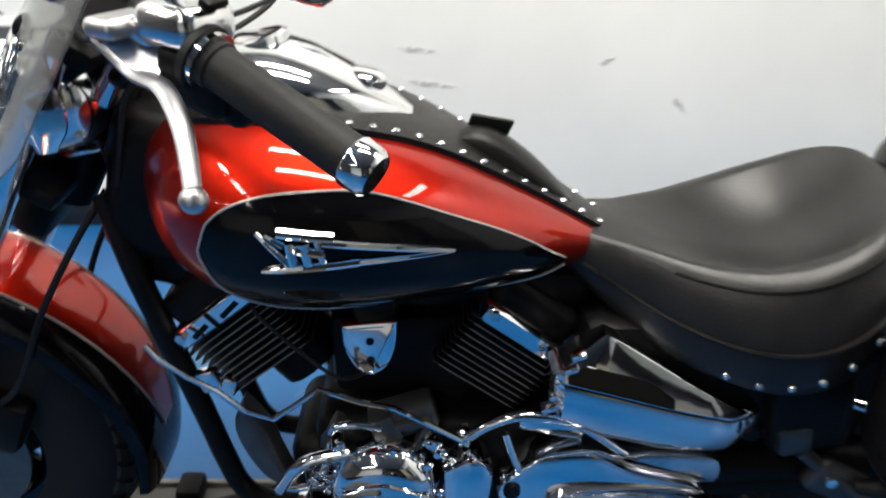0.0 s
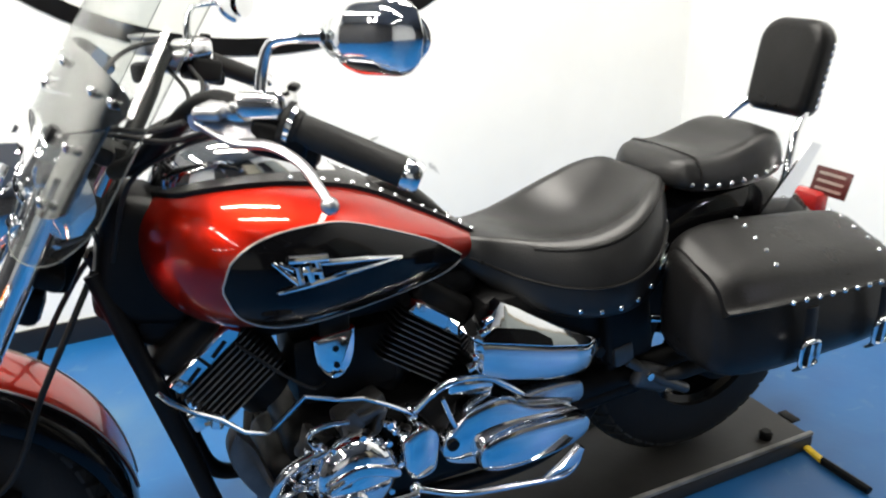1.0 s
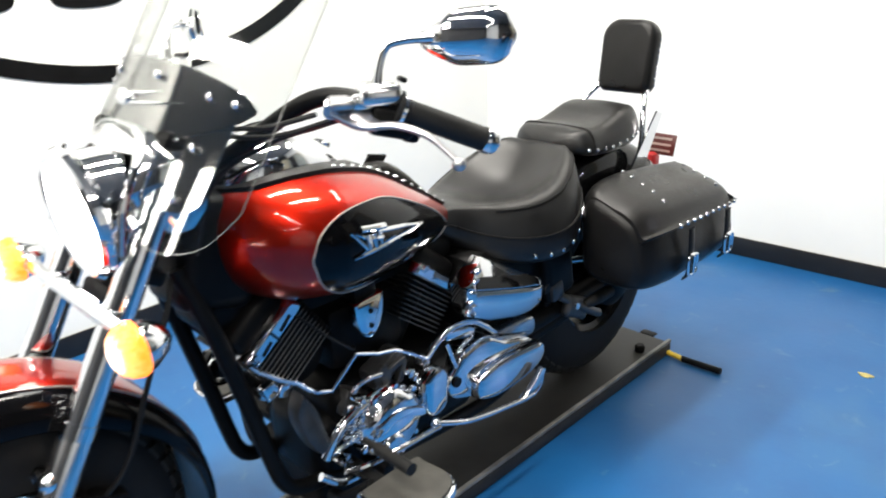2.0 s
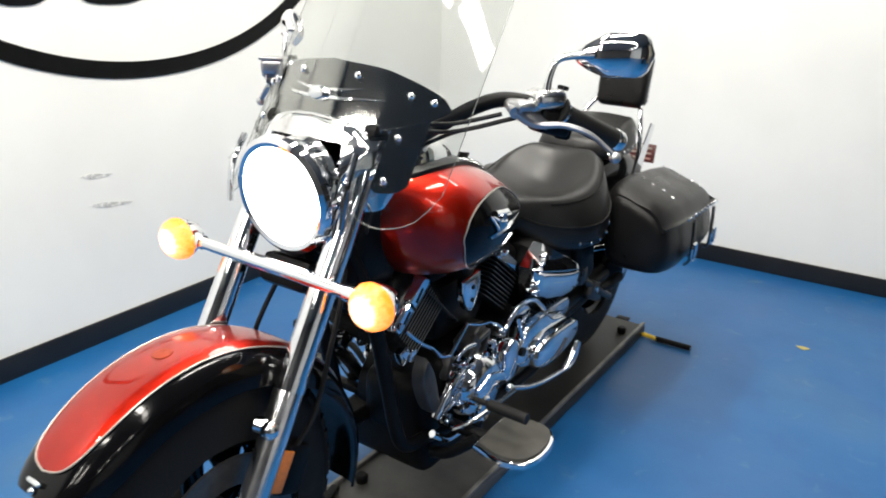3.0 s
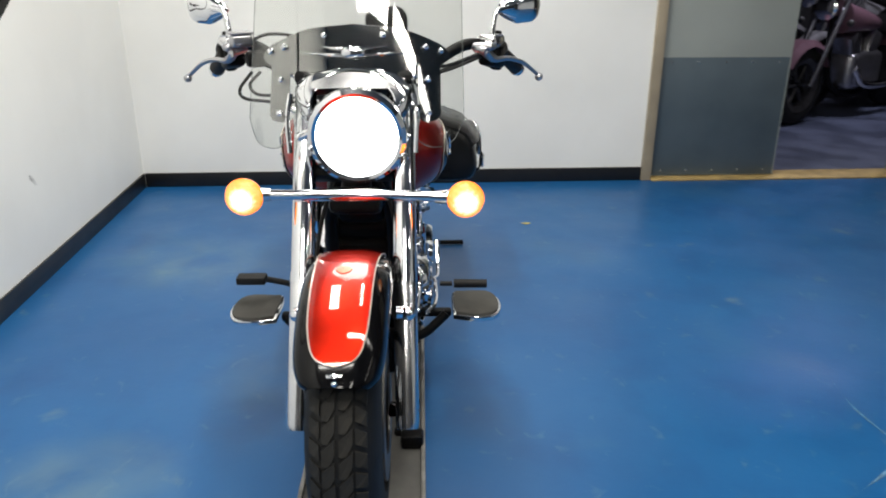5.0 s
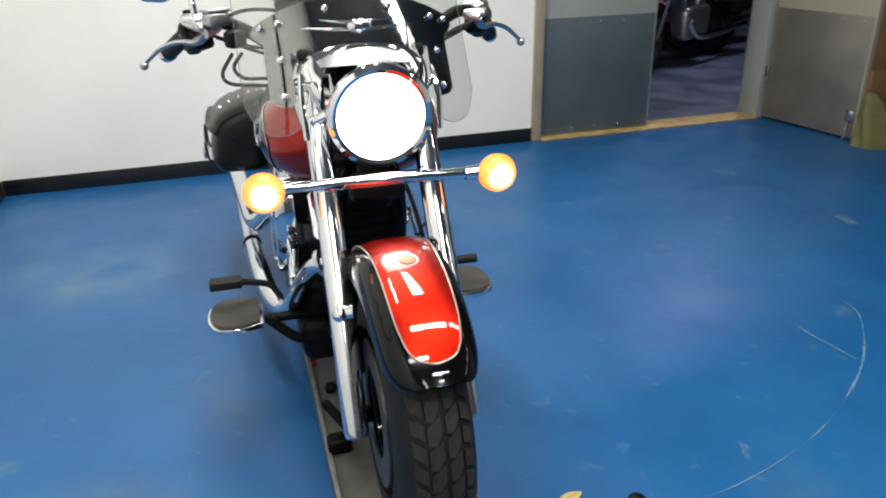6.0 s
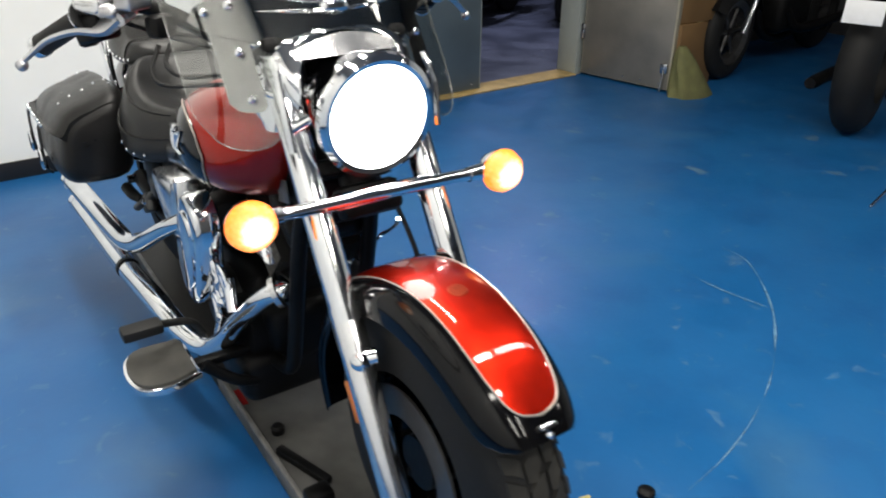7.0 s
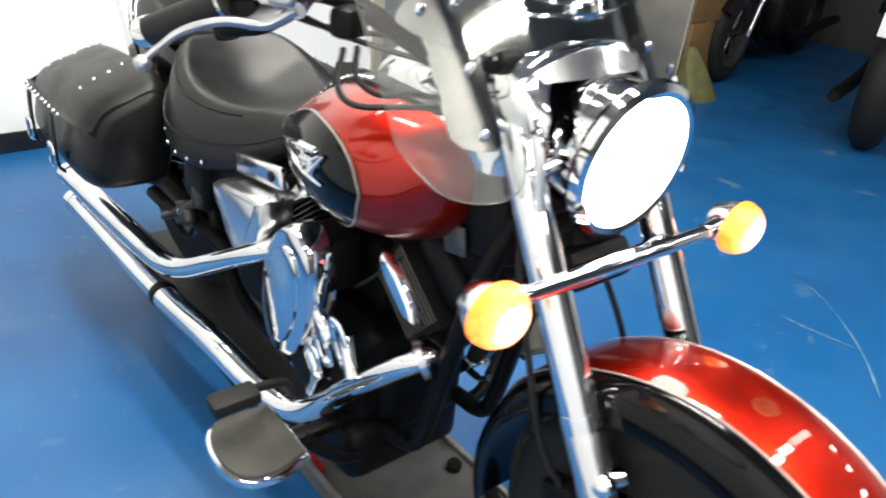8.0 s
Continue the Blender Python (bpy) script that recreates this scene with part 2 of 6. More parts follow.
def join(*bms):
    out = bmesh.new()
    for b in bms:
        me = bpy.data.meshes.new("tmp")
        b.to_mesh(me)
        b.free()
        out.from_mesh(me)
        bpy.data.meshes.remove(me)
    return out


def fix(bm):
    bmesh.ops.remove_doubles(bm, verts=bm.verts, dist=1e-5)
    bmesh.ops.recalc_face_normals(bm, faces=bm.faces)
    return bm


def loft(rings, closed=True, caps=True):
    n = len(rings[0])
    verts = [p for r in rings for p in r]
    faces = []
    for i in range(len(rings) - 1):
        for j in range(n if closed else n - 1):
            k = (j + 1) % n
            faces.append((i * n + j, i * n + k, (i + 1) * n + k, (i + 1) * n + j))
    if caps and closed:
        faces.append(tuple(range(n - 1, -1, -1)))
        faces.append(tuple((len(rings) - 1) * n + j for j in range(n)))
    return fix(raw(verts, faces))


def curve_points(pts, steps=8):
    """A smooth line through the points."""
    pts = [Vector(p) for p in pts]
    if len(pts) < 3:
        return pts
    out = []
    ext = [2 * pts[0] - pts[1]] + pts + [2 * pts[-1] - pts[-2]]
    for i in range(1, len(ext) - 2):
        p0, p1, p2, p3 = ext[i - 1:i + 3]
        for s in range(steps):
            t = s / steps
            out.append(0.5 * ((2 * p1) + (p2 - p0) * t + (2 * p0 - 5 * p1 + 4 * p2 - p3) * t * t
                              + (3 * p1 - p0 - 3 * p2 + p3) * t ** 3))
    out.append(pts[-1])
    return out


def interp(x, table):
    xs = [a for a, _ in table]
    return float(np.interp(x, xs, [b for _, b in table]))


def smooth_interp(x, table):
    """A smooth curve through a short table."""
    xs = [a for a, _ in table]
    if x <= xs[0]:
        return table[0][1]
    if x >= xs[-1]:
        return table[-1][1]
    i = max(k for k in range(len(xs)) if xs[k] <= x)
    y = [b for _, b in table]

    def slope(k):
        if k == 0 or k == len(xs) - 1:
            j = min(k, len(xs) - 2)
            return (y[j + 1] - y[j]) / (xs[j + 1] - xs[j])
        return (y[k + 1] - y[k - 1]) / (xs[k + 1] - xs[k - 1])
    h = xs[i + 1] - xs[i]
    t = (x - xs[i]) / h
    return ((2 * t ** 3 - 3 * t * t + 1) * y[i] + (t ** 3 - 2 * t * t + t) * h * slope(i)
            + (-2 * t ** 3 + 3 * t * t) * y[i + 1] + (t ** 3 - t * t) * h * slope(i + 1))


def tube(pts, r, segs=12, steps=8, flat=1.0):
    """A round bar along a smooth line; r may be a list, one for each given point."""
    raw_pts = [Vector(p) for p in pts]
    line = curve_points(raw_pts, steps) if len(raw_pts) > 2 and steps > 1 else raw_pts
    if isinstance(r, (list, tuple)):
        rs = [interp(i / (len(line) - 1), [(k / (len(r) - 1), v) for k, v in enumerate(r)]) for i in range(len(line))]
    else:
        rs = [r] * len(line)
    rings = []
    up = None
    for i, p in enumerate(line):
        d = (line[min(i + 1, len(line) - 1)] - line[max(i - 1, 0)]).normalized()
        if up is None:
            up = Vector((0, 0, 1)) if abs(d.z) < 0.9 else Vector((1, 0, 0))
        side = d.cross(up).normalized()
        up = side.cross(d).normalized()
        rings.append([p + rs[i] * (math.cos(a) * side + flat * math.sin(a) * up)
                      for a in (2 * math.pi * k / segs for k in range(segs))])
    return loft(rings)


def lathe(profile, segs=32, axis=(0, 0, 1), at=(0, 0, 0)):
    """Turns (radius, height) pairs round an axis."""
    rings = [[(max(r, 1e-4) * math.cos(2 * math.pi * k / segs), max(r, 1e-4) * math.sin(2 * math.pi * k / segs), h)
              for k in range(segs)] for r, h in profile]
    hollow = profile[0][0] > 0.001 and profile[-1][0] > 0.001
    bm = loft(rings + rings[:1], caps=False) if hollow else loft(rings)
    q = Vector((0, 0, 1)).rotation_difference(Vector(axis).normalized()).to_matrix().to_4x4()
    bm.transform(Matrix.Translation(at) @ q)
    return bm


def rbox(size, at=(0, 0, 0), bevel=0.004, rot=(0, 0, 0), segs=2):
    bm = bmesh.new()
    bmesh.ops.create_cube(bm, size=1)
    bm.transform(Matrix.Diagonal((*size, 1)))
    if bevel:
        bmesh.ops.bevel(bm, geom=bm.edges[:], offset=min(bevel, min(size) * 0.45), segments=segs, profile=0.5, affect="EDGES")
    bm.transform(pose(*at, *rot))
    return bm


def prism(outline, depth, bevel=0.0, segs=2):
    """An outline in (x, y), thick along z from 0 to depth."""
    n = len(outline)
    bm = raw([(x, y, 0) for x, y in outline] + [(x, y, depth) for x, y in outline],
             [tuple(range(n - 1, -1, -1)), tuple(range(n, 2 * n))] + [(i, (i + 1) % n, n + (i + 1) % n, n + i) for i in range(n)])
    bmesh.ops.recalc_face_normals(bm, faces=bm.faces)
    if bevel:
        edges = [e for e in bm.edges if all(v.co.z > depth - 1e-6 for v in e.verts)]
        bmesh.ops.bevel(bm, geom=edges, offset=bevel, segments=segs, profile=0.5, affect="EDGES")
    return bm


def plate(outline_yz, x, thick, bevel=0.0, steps=6):
    """A plate in the plane x, from a smooth outline in (y, z); thick is signed."""
    pts = [(p.x, p.y) for p in curve_points([(a, b, 0) for a, b in (*outline_yz, outline_yz[0])], steps)[:-1]] if steps > 1 else list(outline_yz)
    bm = prism(pts, abs(thick), bevel)
    s = 1 if thick > 0 else -1
    bm.transform(Matrix(((0, 0, s, x), (1, 0, 0, 0), (0, 1, 0, 0), (0, 0, 0, 1))))
    bmesh.ops.recalc_face_normals(bm, faces=bm.faces)
    return bm


def ball(r, at, squash=(1, 1, 1), u=16, v=10):
    bm = bmesh.new()
    bmesh.ops.create_uvsphere(bm, u_segments=u, v_segments=v, radius=r)
    bm.transform(Matrix.Translation(at) @ Matrix.Diagonal((*squash, 1)))
    return bm


def mirrored(bm):
    other = bm.copy()
    other.transform(Matrix.Diagonal((-1, 1, 1, 1)))
    bmesh.ops.reverse_faces(other, faces=other.faces)
    return other


def box_between(a, b, bevel=0.0):
    size = [abs(q - p) for p, q in zip(a, b)]
    return rbox(size, [(p + q) / 2 for p, q in zip(a, b)], bevel)


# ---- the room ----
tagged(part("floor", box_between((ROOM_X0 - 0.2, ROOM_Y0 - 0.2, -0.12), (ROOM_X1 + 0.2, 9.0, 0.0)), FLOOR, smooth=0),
       "worn blue epoxy painted concrete workshop floor", "floor", kind="structure")
tagged(part("wall_west", box_between((ROOM_X0 - 0.15, ROOM_Y0, 0.0), (ROOM_X0, ROOM_Y1, ROOM_H)), WALL, smooth=0),
       "white painted workshop wall behind the motorcycle", "wall", kind="structure")
DOOR_X0, DOOR_X1, DOOR_H = 1.645, 3.22, 2.1
tagged(part("wall_north", join(
    box_between((ROOM_X0 - 0.15, ROOM_Y1, 0.0), (DOOR_X0 - 0.03, ROOM_Y1 + 0.14, ROOM_H)),
    box_between((DOOR_X0 - 0.03, ROOM_Y1, DOOR_H + 0.03), (DOOR_X1 + 0.03, ROOM_Y1 + 0.14, ROOM_H))), WALL, smooth=0),
       "white painted wall with a double doorway", "wall", kind="structure")
# same wall east of the door, with the corner's gloom put into its colour
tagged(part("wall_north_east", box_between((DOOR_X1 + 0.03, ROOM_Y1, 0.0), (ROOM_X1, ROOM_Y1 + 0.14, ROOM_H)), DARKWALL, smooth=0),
       "wall behind the boxes and parked machines, corner gloom in its colour", "wall", kind="structure")
# unseen wall added to close the room, darkened for contrast in the chrome
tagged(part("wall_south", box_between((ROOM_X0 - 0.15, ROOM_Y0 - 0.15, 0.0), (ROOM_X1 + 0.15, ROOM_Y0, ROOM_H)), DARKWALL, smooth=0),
       "unseen closing wall, dark for the chrome reflections", "wall", kind="structure")
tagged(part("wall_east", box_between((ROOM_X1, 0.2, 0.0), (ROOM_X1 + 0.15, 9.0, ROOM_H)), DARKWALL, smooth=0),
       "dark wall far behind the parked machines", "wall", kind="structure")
# unseen piece of the east wall, kept white as a bright reflection source
tagged(part("wall_south_east", box_between((ROOM_X1, ROOM_Y0, 0.0), (ROOM_X1 + 0.15, 0.2, ROOM_H)), WALL, smooth=0),
       "unseen white wall piece for bright reflections", "wall", kind="structure")
tagged(part("ceiling", box_between((ROOM_X0 - 0.2, ROOM_Y0 - 0.2, ROOM_H), (ROOM_X1 + 0.2, 9.0, ROOM_H + 0.1)), CEIL, smooth=0),
       "plain grey workshop ceiling", "ceiling", kind="structure")
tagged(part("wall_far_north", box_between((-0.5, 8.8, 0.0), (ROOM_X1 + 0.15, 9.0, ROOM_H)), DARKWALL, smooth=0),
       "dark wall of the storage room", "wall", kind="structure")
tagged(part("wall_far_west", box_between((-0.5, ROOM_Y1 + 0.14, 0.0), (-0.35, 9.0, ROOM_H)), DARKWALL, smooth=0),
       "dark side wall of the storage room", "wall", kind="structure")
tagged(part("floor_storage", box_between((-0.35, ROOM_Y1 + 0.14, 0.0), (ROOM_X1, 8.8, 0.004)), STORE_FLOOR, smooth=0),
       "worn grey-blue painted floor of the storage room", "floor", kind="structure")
BB = 0.082
tagged(part("baseboard_west", box_between((ROOM_X0, ROOM_Y0, 0), (ROOM_X0 + 0.01, ROOM_Y1 - 0.01, BB), 0.003), BASE),
       "black vinyl cove base along the white wall", "baseboard", kind="structure")
tagged(part("baseboard_north", box_between((ROOM_X0 + 0.01, ROOM_Y1 - 0.01, 0), (DOOR_X0 - 0.06, ROOM_Y1, BB), 0.003), BASE),
       "black vinyl cove base along the white wall", "baseboard", kind="structure")


def ellipse_ring(cy, cz, a, b, w, t, segs=96):
    rings = []
    for i in range(segs + 1):
        q = 2 * math.pi * i / segs
        c, s = math.cos(q), math.sin(q)
        rings.append([(0, cy + a * c, cz + b * s), (t, cy + a * c, cz + b * s),
                      (t, cy + (a - w) * c, cz + (b - w) * s), (0, cy + (a - w) * c, cz + (b - w) * s)])
    return loft(rings, caps=False)


ring = part("wall_ring", ellipse_ring(1.11, 1.628, 1.028, 0.728, 0.056, 0.004), BLACK_METAL)
ring.location = (ROOM_X0, 0, 0)
tagged(ring, "large black oval ring mounted on the white wall", "wall emblem")
for y0, y1 in ((0.6, 0.775), (0.868, 1.118)):
    w = y1 - y0
    part("letter_block", plate([(y0, 1.27), (y0 + w * 0.04, 1.175), (y0 + w * 0.2, 1.148), (y0 + w * 0.55, 1.143), (y0 + w * 0.85, 1.152), (y1, 1.18), (y1, 1.27)], 0.0005, 0.004, 0, 3), BLACK_METAL, ring,
                  "black block of unreadable lettering")

# doorway
frame_ob = empty("door_frame", "tan painted steel frame of the double doorway", "door frame", kind="structure")
part("jamb", box_between((DOOR_X0 - 0.06, ROOM_Y1 - 0.02, 0), (DOOR_X0, ROOM_Y1 + 0.16, DOOR_H), 0.004), FRAME_TAN, frame_ob)
part("jamb", box_between((DOOR_X1, ROOM_Y1 - 0.02, 0), (DOOR_X1 + 0.06, ROOM_Y1 + 0.16, DOOR_H), 0.004), DOOR, frame_ob)
part("head", box_between((DOOR_X0 - 0.06, ROOM_Y1 - 0.02, DOOR_H), (DOOR_X1 + 0.06, ROOM_Y1 + 0.16, DOOR_H + 0.06), 0.004), FRAME_TAN, frame_ob)
tagged(part("threshold", box_between((DOOR_X0, ROOM_Y1 - 0.04, 0), (DOOR_X1, ROOM_Y1 + 0.14, 0.012), 0.004), THRESH),
       "worn yellow painted door threshold", "threshold", kind="structure")


def door_leaf(name, label, width, kick_mat, side, paint):
    """A leaf along +x from its hinge, thick along y, with a riveted kick plate on its face at side."""
    d = empty(name, label, "door", kind="structure")
    part("leaf", box_between((0, -0.022, 0.015), (width, 0.022, DOOR_H - 0.01), 0.003), paint, d)
    y0, y1 = (-0.025, -0.0225) if side < 0 else (0.0225, 0.025)
    kp = part("kick_plate", box_between((0.008, y0, 0.02), (width - 0.012, y1, 0.718), 0.001), kick_mat, d, "scuffed sheet metal kick plate")
    y = y0 - 0.001 if side < 0 else y1 + 0.001
    for i in range(5):
        for z in (0.05, 0.69):
            part("rivet", ball(0.006, (0.07 + (width - 0.14) * i / 4, y, z), (1, 0.5, 1), 8, 6), STEEL, kp)
    return d


leaf = door_leaf("door_1", "closed grey steel door leaf with a slate blue kick plate", 0.775, KICK, -1, DOOR)
leaf.matrix_world = pose(DOOR_X0, ROOM_Y1 + 0.05, 0)
leaf2 = door_leaf("door_2", "open grey steel door leaf with a worn metal kick plate", 0.68, KICK_INNER, -1, DOOR_TAN)
leaf2.matrix_world = pose(DOOR_X1 + 0.065, ROOM_Y1 - 0.03, 0, 0, 0, -80.5)
part("door_stop", join(tube([(0.64, -0.04, 0.14), (0.64, -0.06, 0.01)], 0.007), rbox((0.05, 0.02, 0.06), (0.64, -0.033, 0.15), 0.003)), STEEL, leaf2,
     "kick-down steel door holder")
part("hinge", rbox((0.03, 0.03, 0.1), (0.0, -0.03, 0.3), 0.005), STEEL, leaf2)


# ---- ceiling lights ----
def ceiling_light(x, y, length, along, power, tone=(1.0, 0.96, 0.88)):
    f = empty("ceiling_light", "long white fluorescent ceiling light, switched on", "light", (x, y, ROOM_H), 0 if along == "x" else 90, "ceiling lights")
    part("housing", rbox((length, 0.2, 0.06), (0, 0, -0.03), 0.008), CEIL, f)
    data = bpy.data.lights.new("tube_light", "AREA")
    data.shape, data.size, data.size_y, data.energy = "RECTANGLE", length - 0.05, 0.16, power
    data.color = tone
    lamp = new("tube_light", data)
    lamp.parent = f
    lamp.location = (0, 0, -0.065)
    return f


for lx, ly, watts in ((-0.35, 1.15, 31), (0.5, 1.3, 28), (-0.3, -3.0, 16), (0.6, -3.0, 16)):
    ceiling_light(lx, ly, 1.25, "y", watts)
for lx, ly, length, watts in ((0.45, -0.4, 1.1, 26), (1.7, -0.36, 1.1, 12), (2.85, -0.32, 1.0, 3.5), (-0.35, -1.4, 1.5, 30), (0.25, 2.72, 1.1, 8)):
    ceiling_light(lx, ly, length, "x", watts)
for ly in (-2.9, -2.2, -1.5, -0.9):
    ceiling_light(4.1, ly, 0.3, "x", 5)
ceiling_light(4.2, 4.3, 1.2, "x", 42, (0.86, 0.84, 1.0))

# ---- the motorcycle ----
STEER = Matrix.Translation((0, 0.42, 0.9)) @ Matrix.Rotation(radians(-0.5), 4, Vector((0, 0.53, 0.85))) @ Matrix.Translation((0, -0.42, -0.9))
bike = empty("motorcycle", "red and black chrome cruiser motorcycle with a clear windshield", "motorcycle",
             (0.02, 0.04, 0), -1.9)
AX, AZ, WR = 0.055, 0.351, 0.304


def tyre_section(r, w, n=20):
    """(radius, across) pairs of a rounded motorcycle tyre."""
    rim = r - w * 0.86
    out = []
    for i in range(n + 1):
        a = math.pi * i / n
        across = -math.cos(a)
        out.append((rim + (r - rim) * math.sin(a) ** 0.62, across * w / 2 * (1 if 0.25 < i / n < 0.75 else 0.97)))
    return out


def wheel(y, z, r, w, front):
    """A wheel across x with its tyre, rim, spokes, hub and disc."""
    sec = tyre_section(r - 0.006, w)
    at, axis = (0, y, z), (1, 0, 0)
    tyre_bm = lathe(sec, 72, axis, at)
    wh = part("wheel", lathe([(0.0, -0.055), (0.05, -0.055), (0.05, 0.055), (0.0, 0.055)], 24, axis, at), BLACK_METAL, bike, steer=front)
    part("tyre", tyre_bm, TYRE, wh, "black treaded rubber tyre", steer=front)
    rr = r - w * 0.86
    part("rim", lathe([(rr - 0.022, -w * 0.36), (rr + 0.006, -w * 0.44), (rr + 0.012, -w * 0.42), (rr - 0.012, -w * 0.2), (rr - 0.02, 0), (rr - 0.012, w * 0.2),
                       (rr + 0.012, w * 0.42), (rr + 0.006, w * 0.44), (rr - 0.022, w * 0.36), (rr - 0.03, 0)], 64, axis, at), BLACK, wh, "gloss black cast rim", steer=front)
    for k in range(5):
        a = 2 * math.pi * (k + 0.3) / 5
        ca, sa = math.cos(a), math.sin(a)
        pts = [(0, y + q * ca, z + q * sa) for q in (0.04, 0.1, rr - 0.02)]
        part("spoke", tube(pts, [0.026, 0.02, 0.026], 10, 4), BLACK, wh, steer=front)
    for s in ((1, -1) if front else (-1,)):
        part("brake_disc", join(lathe([(0.095, 0), (0.149, 0), (0.149, 0.005), (0.095, 0.005)], 48, axis, (s * 0.072 - 0.0025, y, z))), DISC, wh,
             "drilled steel brake disc", steer=front)
    # tread blocks in staggered rows round the crown
    verts, faces = [], []
    count = 46
    for row, (lo, hi, shift) in enumerate(((-0.97, -0.6, 0.0), (-0.52, -0.07, 0.5), (0.07, 0.52, 0.05), (0.6, 0.97, 0.55))):
        for k in range(count):
            a0 = 2 * math.pi * (k + shift) / count
            skew = (0.3, -0.5, -0.5, 0.3)[row]
            base = len(verts)
            for lift in (-0.003, 0.0065):
                for (u, da) in ((lo, 0.0), (hi, skew), (hi, skew + 0.7), ((lo + hi) / 2, skew * 0.1 + 0.78), (lo, 0.7)):
                    ang = a0 + 2 * math.pi / count * da
                    rad = interp(u * w * 0.36, [(c, b) for b, c in sec[4:17]]) + lift - 0.0005
                    verts.append((u * w * 0.36, y + rad * math.cos(ang), z + rad * math.sin(ang)))
            for j in range(5):
                faces.append((base + j, base + (j + 1) % 5, base + 5 + (j + 1) % 5, base + 5 + j))
            faces.append(tuple(base + 5 + j for j in range(5)))
    bm = raw(verts, faces)
    bmesh.ops.recalc_face_normals(bm, faces=bm.faces)
    tagged(part("tread", bm, TREAD, wh, smooth=0, steer=front), kind="stuff")
    return wh


wheel(AX, AZ, WR, 0.148, True)
wheel(1.645, 0.372, 0.328, 0.17, False)

# front fork


def fork_at(z, x=0.115):
    return Vector((x, 0.03 + 0.585 * (z - 0.345), z))


for s in (1, -1):
    a, b, c = fork_at(0.325, s * 0.117), fork_at(0.61, s * 0.112), fork_at(1.0, s * 0.11)
    leg = part("fork_leg", tube([a, a.lerp(b, 0.04), a.lerp(b, 0.5), b - (b - a) * 0.03, b], [0.022, 0.0255, 0.0255, 0.0265, 0.024], 20, 1), POLISHED, bike,
               "polished alloy lower fork leg", steer=True)
    part("fender_lug", join(tube([fork_at(0.545, s * 0.118) + Vector((0, -0.015, 0)), fork_at(0.55, s * 0.09) + Vector((0, -0.03, 0))], 0.015, 12),
                            ball(0.017, fork_at(0.545, s * 0.118) + Vector((0, -0.022, 0)))), CHROME, leg, steer=True)
    part("axle_clamp", tube([(s * 0.08, AX, AZ), (s * 0.122, AX - 0.01, AZ)], 0.017, 16), CHROME, leg, steer=True)
    part("drain_bolt", tube([(s * 0.134, 0.035, 0.36), (s * 0.141, 0.035, 0.36)], 0.005, 8), STEEL, leg, steer=True)
    tubep = part("fork_cover", tube([b - (b - a) * 0.02, b.lerp(c, 0.05), b.lerp(c, 0.9), c], [0.0255, 0.026, 0.025, 0.02], 20, 1), CHROME, bike,
                 "chrome upper fork cover", steer=True)
    part("seal_ring", tube([b - (b - a) * 0.05, b + (c - b) * 0.015], 0.0275, 20, 1), CHROME, tubep, steer=True)
    part("reflector", rbox((0.008, 0.03, 0.075), (s * 0.128, 0.135, 0.46), 0.003, (-30, 0, 0)), AMBER_DULL, bike, "amber side reflector", steer=True)
    part("brake_caliper", join(rbox((0.045, 0.07, 0.1), (s * 0.082, 0.19, 0.42), 0.015, (-25, 0, 0)), rbox((0.06, 0.03, 0.04), (s * 0.09, 0.16, 0.47), 0.008)), BLACK_METAL,
         bike, "black brake caliper on the fork leg", steer=True)
part("triple_clamp", join(rbox((0.2, 0.06, 0.03), (0, 0.335, 0.8), 0.01, (-32, 0, 0)), rbox((0.27, 0.09, 0.03), (0, 0.42, 0.99), 0.012, (-32, 0, 0)),
                          tube([(0, 0.33, 0.76), (0, 0.45, 0.97)], 0.035, 16)), BLACK_METAL, bike, "black upper and lower fork yokes", steer=True)
part("neck_shroud", rbox((0.12, 0.05, 0.06), (0, 0.3, 0.745), 0.015, (-25, 0, 0)), BLACK_METAL, bike, "dull black cover behind the headlamp", steer=True)
part("neck_core", rbox((0.15, 0.15, 0.21), (0, 0.48, 0.785), 0.03, (-14, 0, 0), 3), BLACK_METAL, bike, "black frame neck cover")


# front fender
def fender_ring(phi, r, w, drop, t):
    """The U of a fender at an angle from straight ahead, as an open line doubled to a shell."""
    outer = []
    for i in range(17):
        u = -1 + 2 * i / 16
        across = w * math.copysign(min(1, abs(math.sin(u * math.pi / 2)) ** 0.85), u)
        rad = r - drop * (abs(u) ** 2.5)
        outer.append((across, rad))
    inner = [(a * (1 - t / w), b - t) for a, b in reversed(outer)]
    return [(a, AX - b * math.cos(phi), AZ + b * math.sin(phi)) for a, b in outer + inner]


def fender_width(d):
    return smooth_interp(d, [(39.5, 0.056), (41.5, 0.069), (48, 0.082), (64, 0.088), (95, 0.091), (130, 0.095), (165, 0.094), (195, 0.084)])


def fender_drop(d):
    return smooth_interp(d, [(39.5, 0.03), (45, 0.05), (62, 0.064), (92, 0.07), (125, 0.062), (150, 0.042), (176, 0.026), (195, 0.022)])


FR = 0.343
fender = part("front_fender", loft([fender_ring(radians(d), FR, fender_width(d), fender_drop(d), 0.003) for d in [39.5, 40, 40.8, 42, 43.5] + list(range(45, 196, 3))]), BLACK, bike,
              "gloss black and red front fender with pinstripes", steer=True)


def crown_width(d):
    return smooth_interp(d, [(46, 0.014), (46.8, 0.027), (48.5, 0.038), (52, 0.047), (61, 0.055), (90, 0.06), (118, 0.067), (140, 0.061), (160, 0.046), (178, 0.022)])


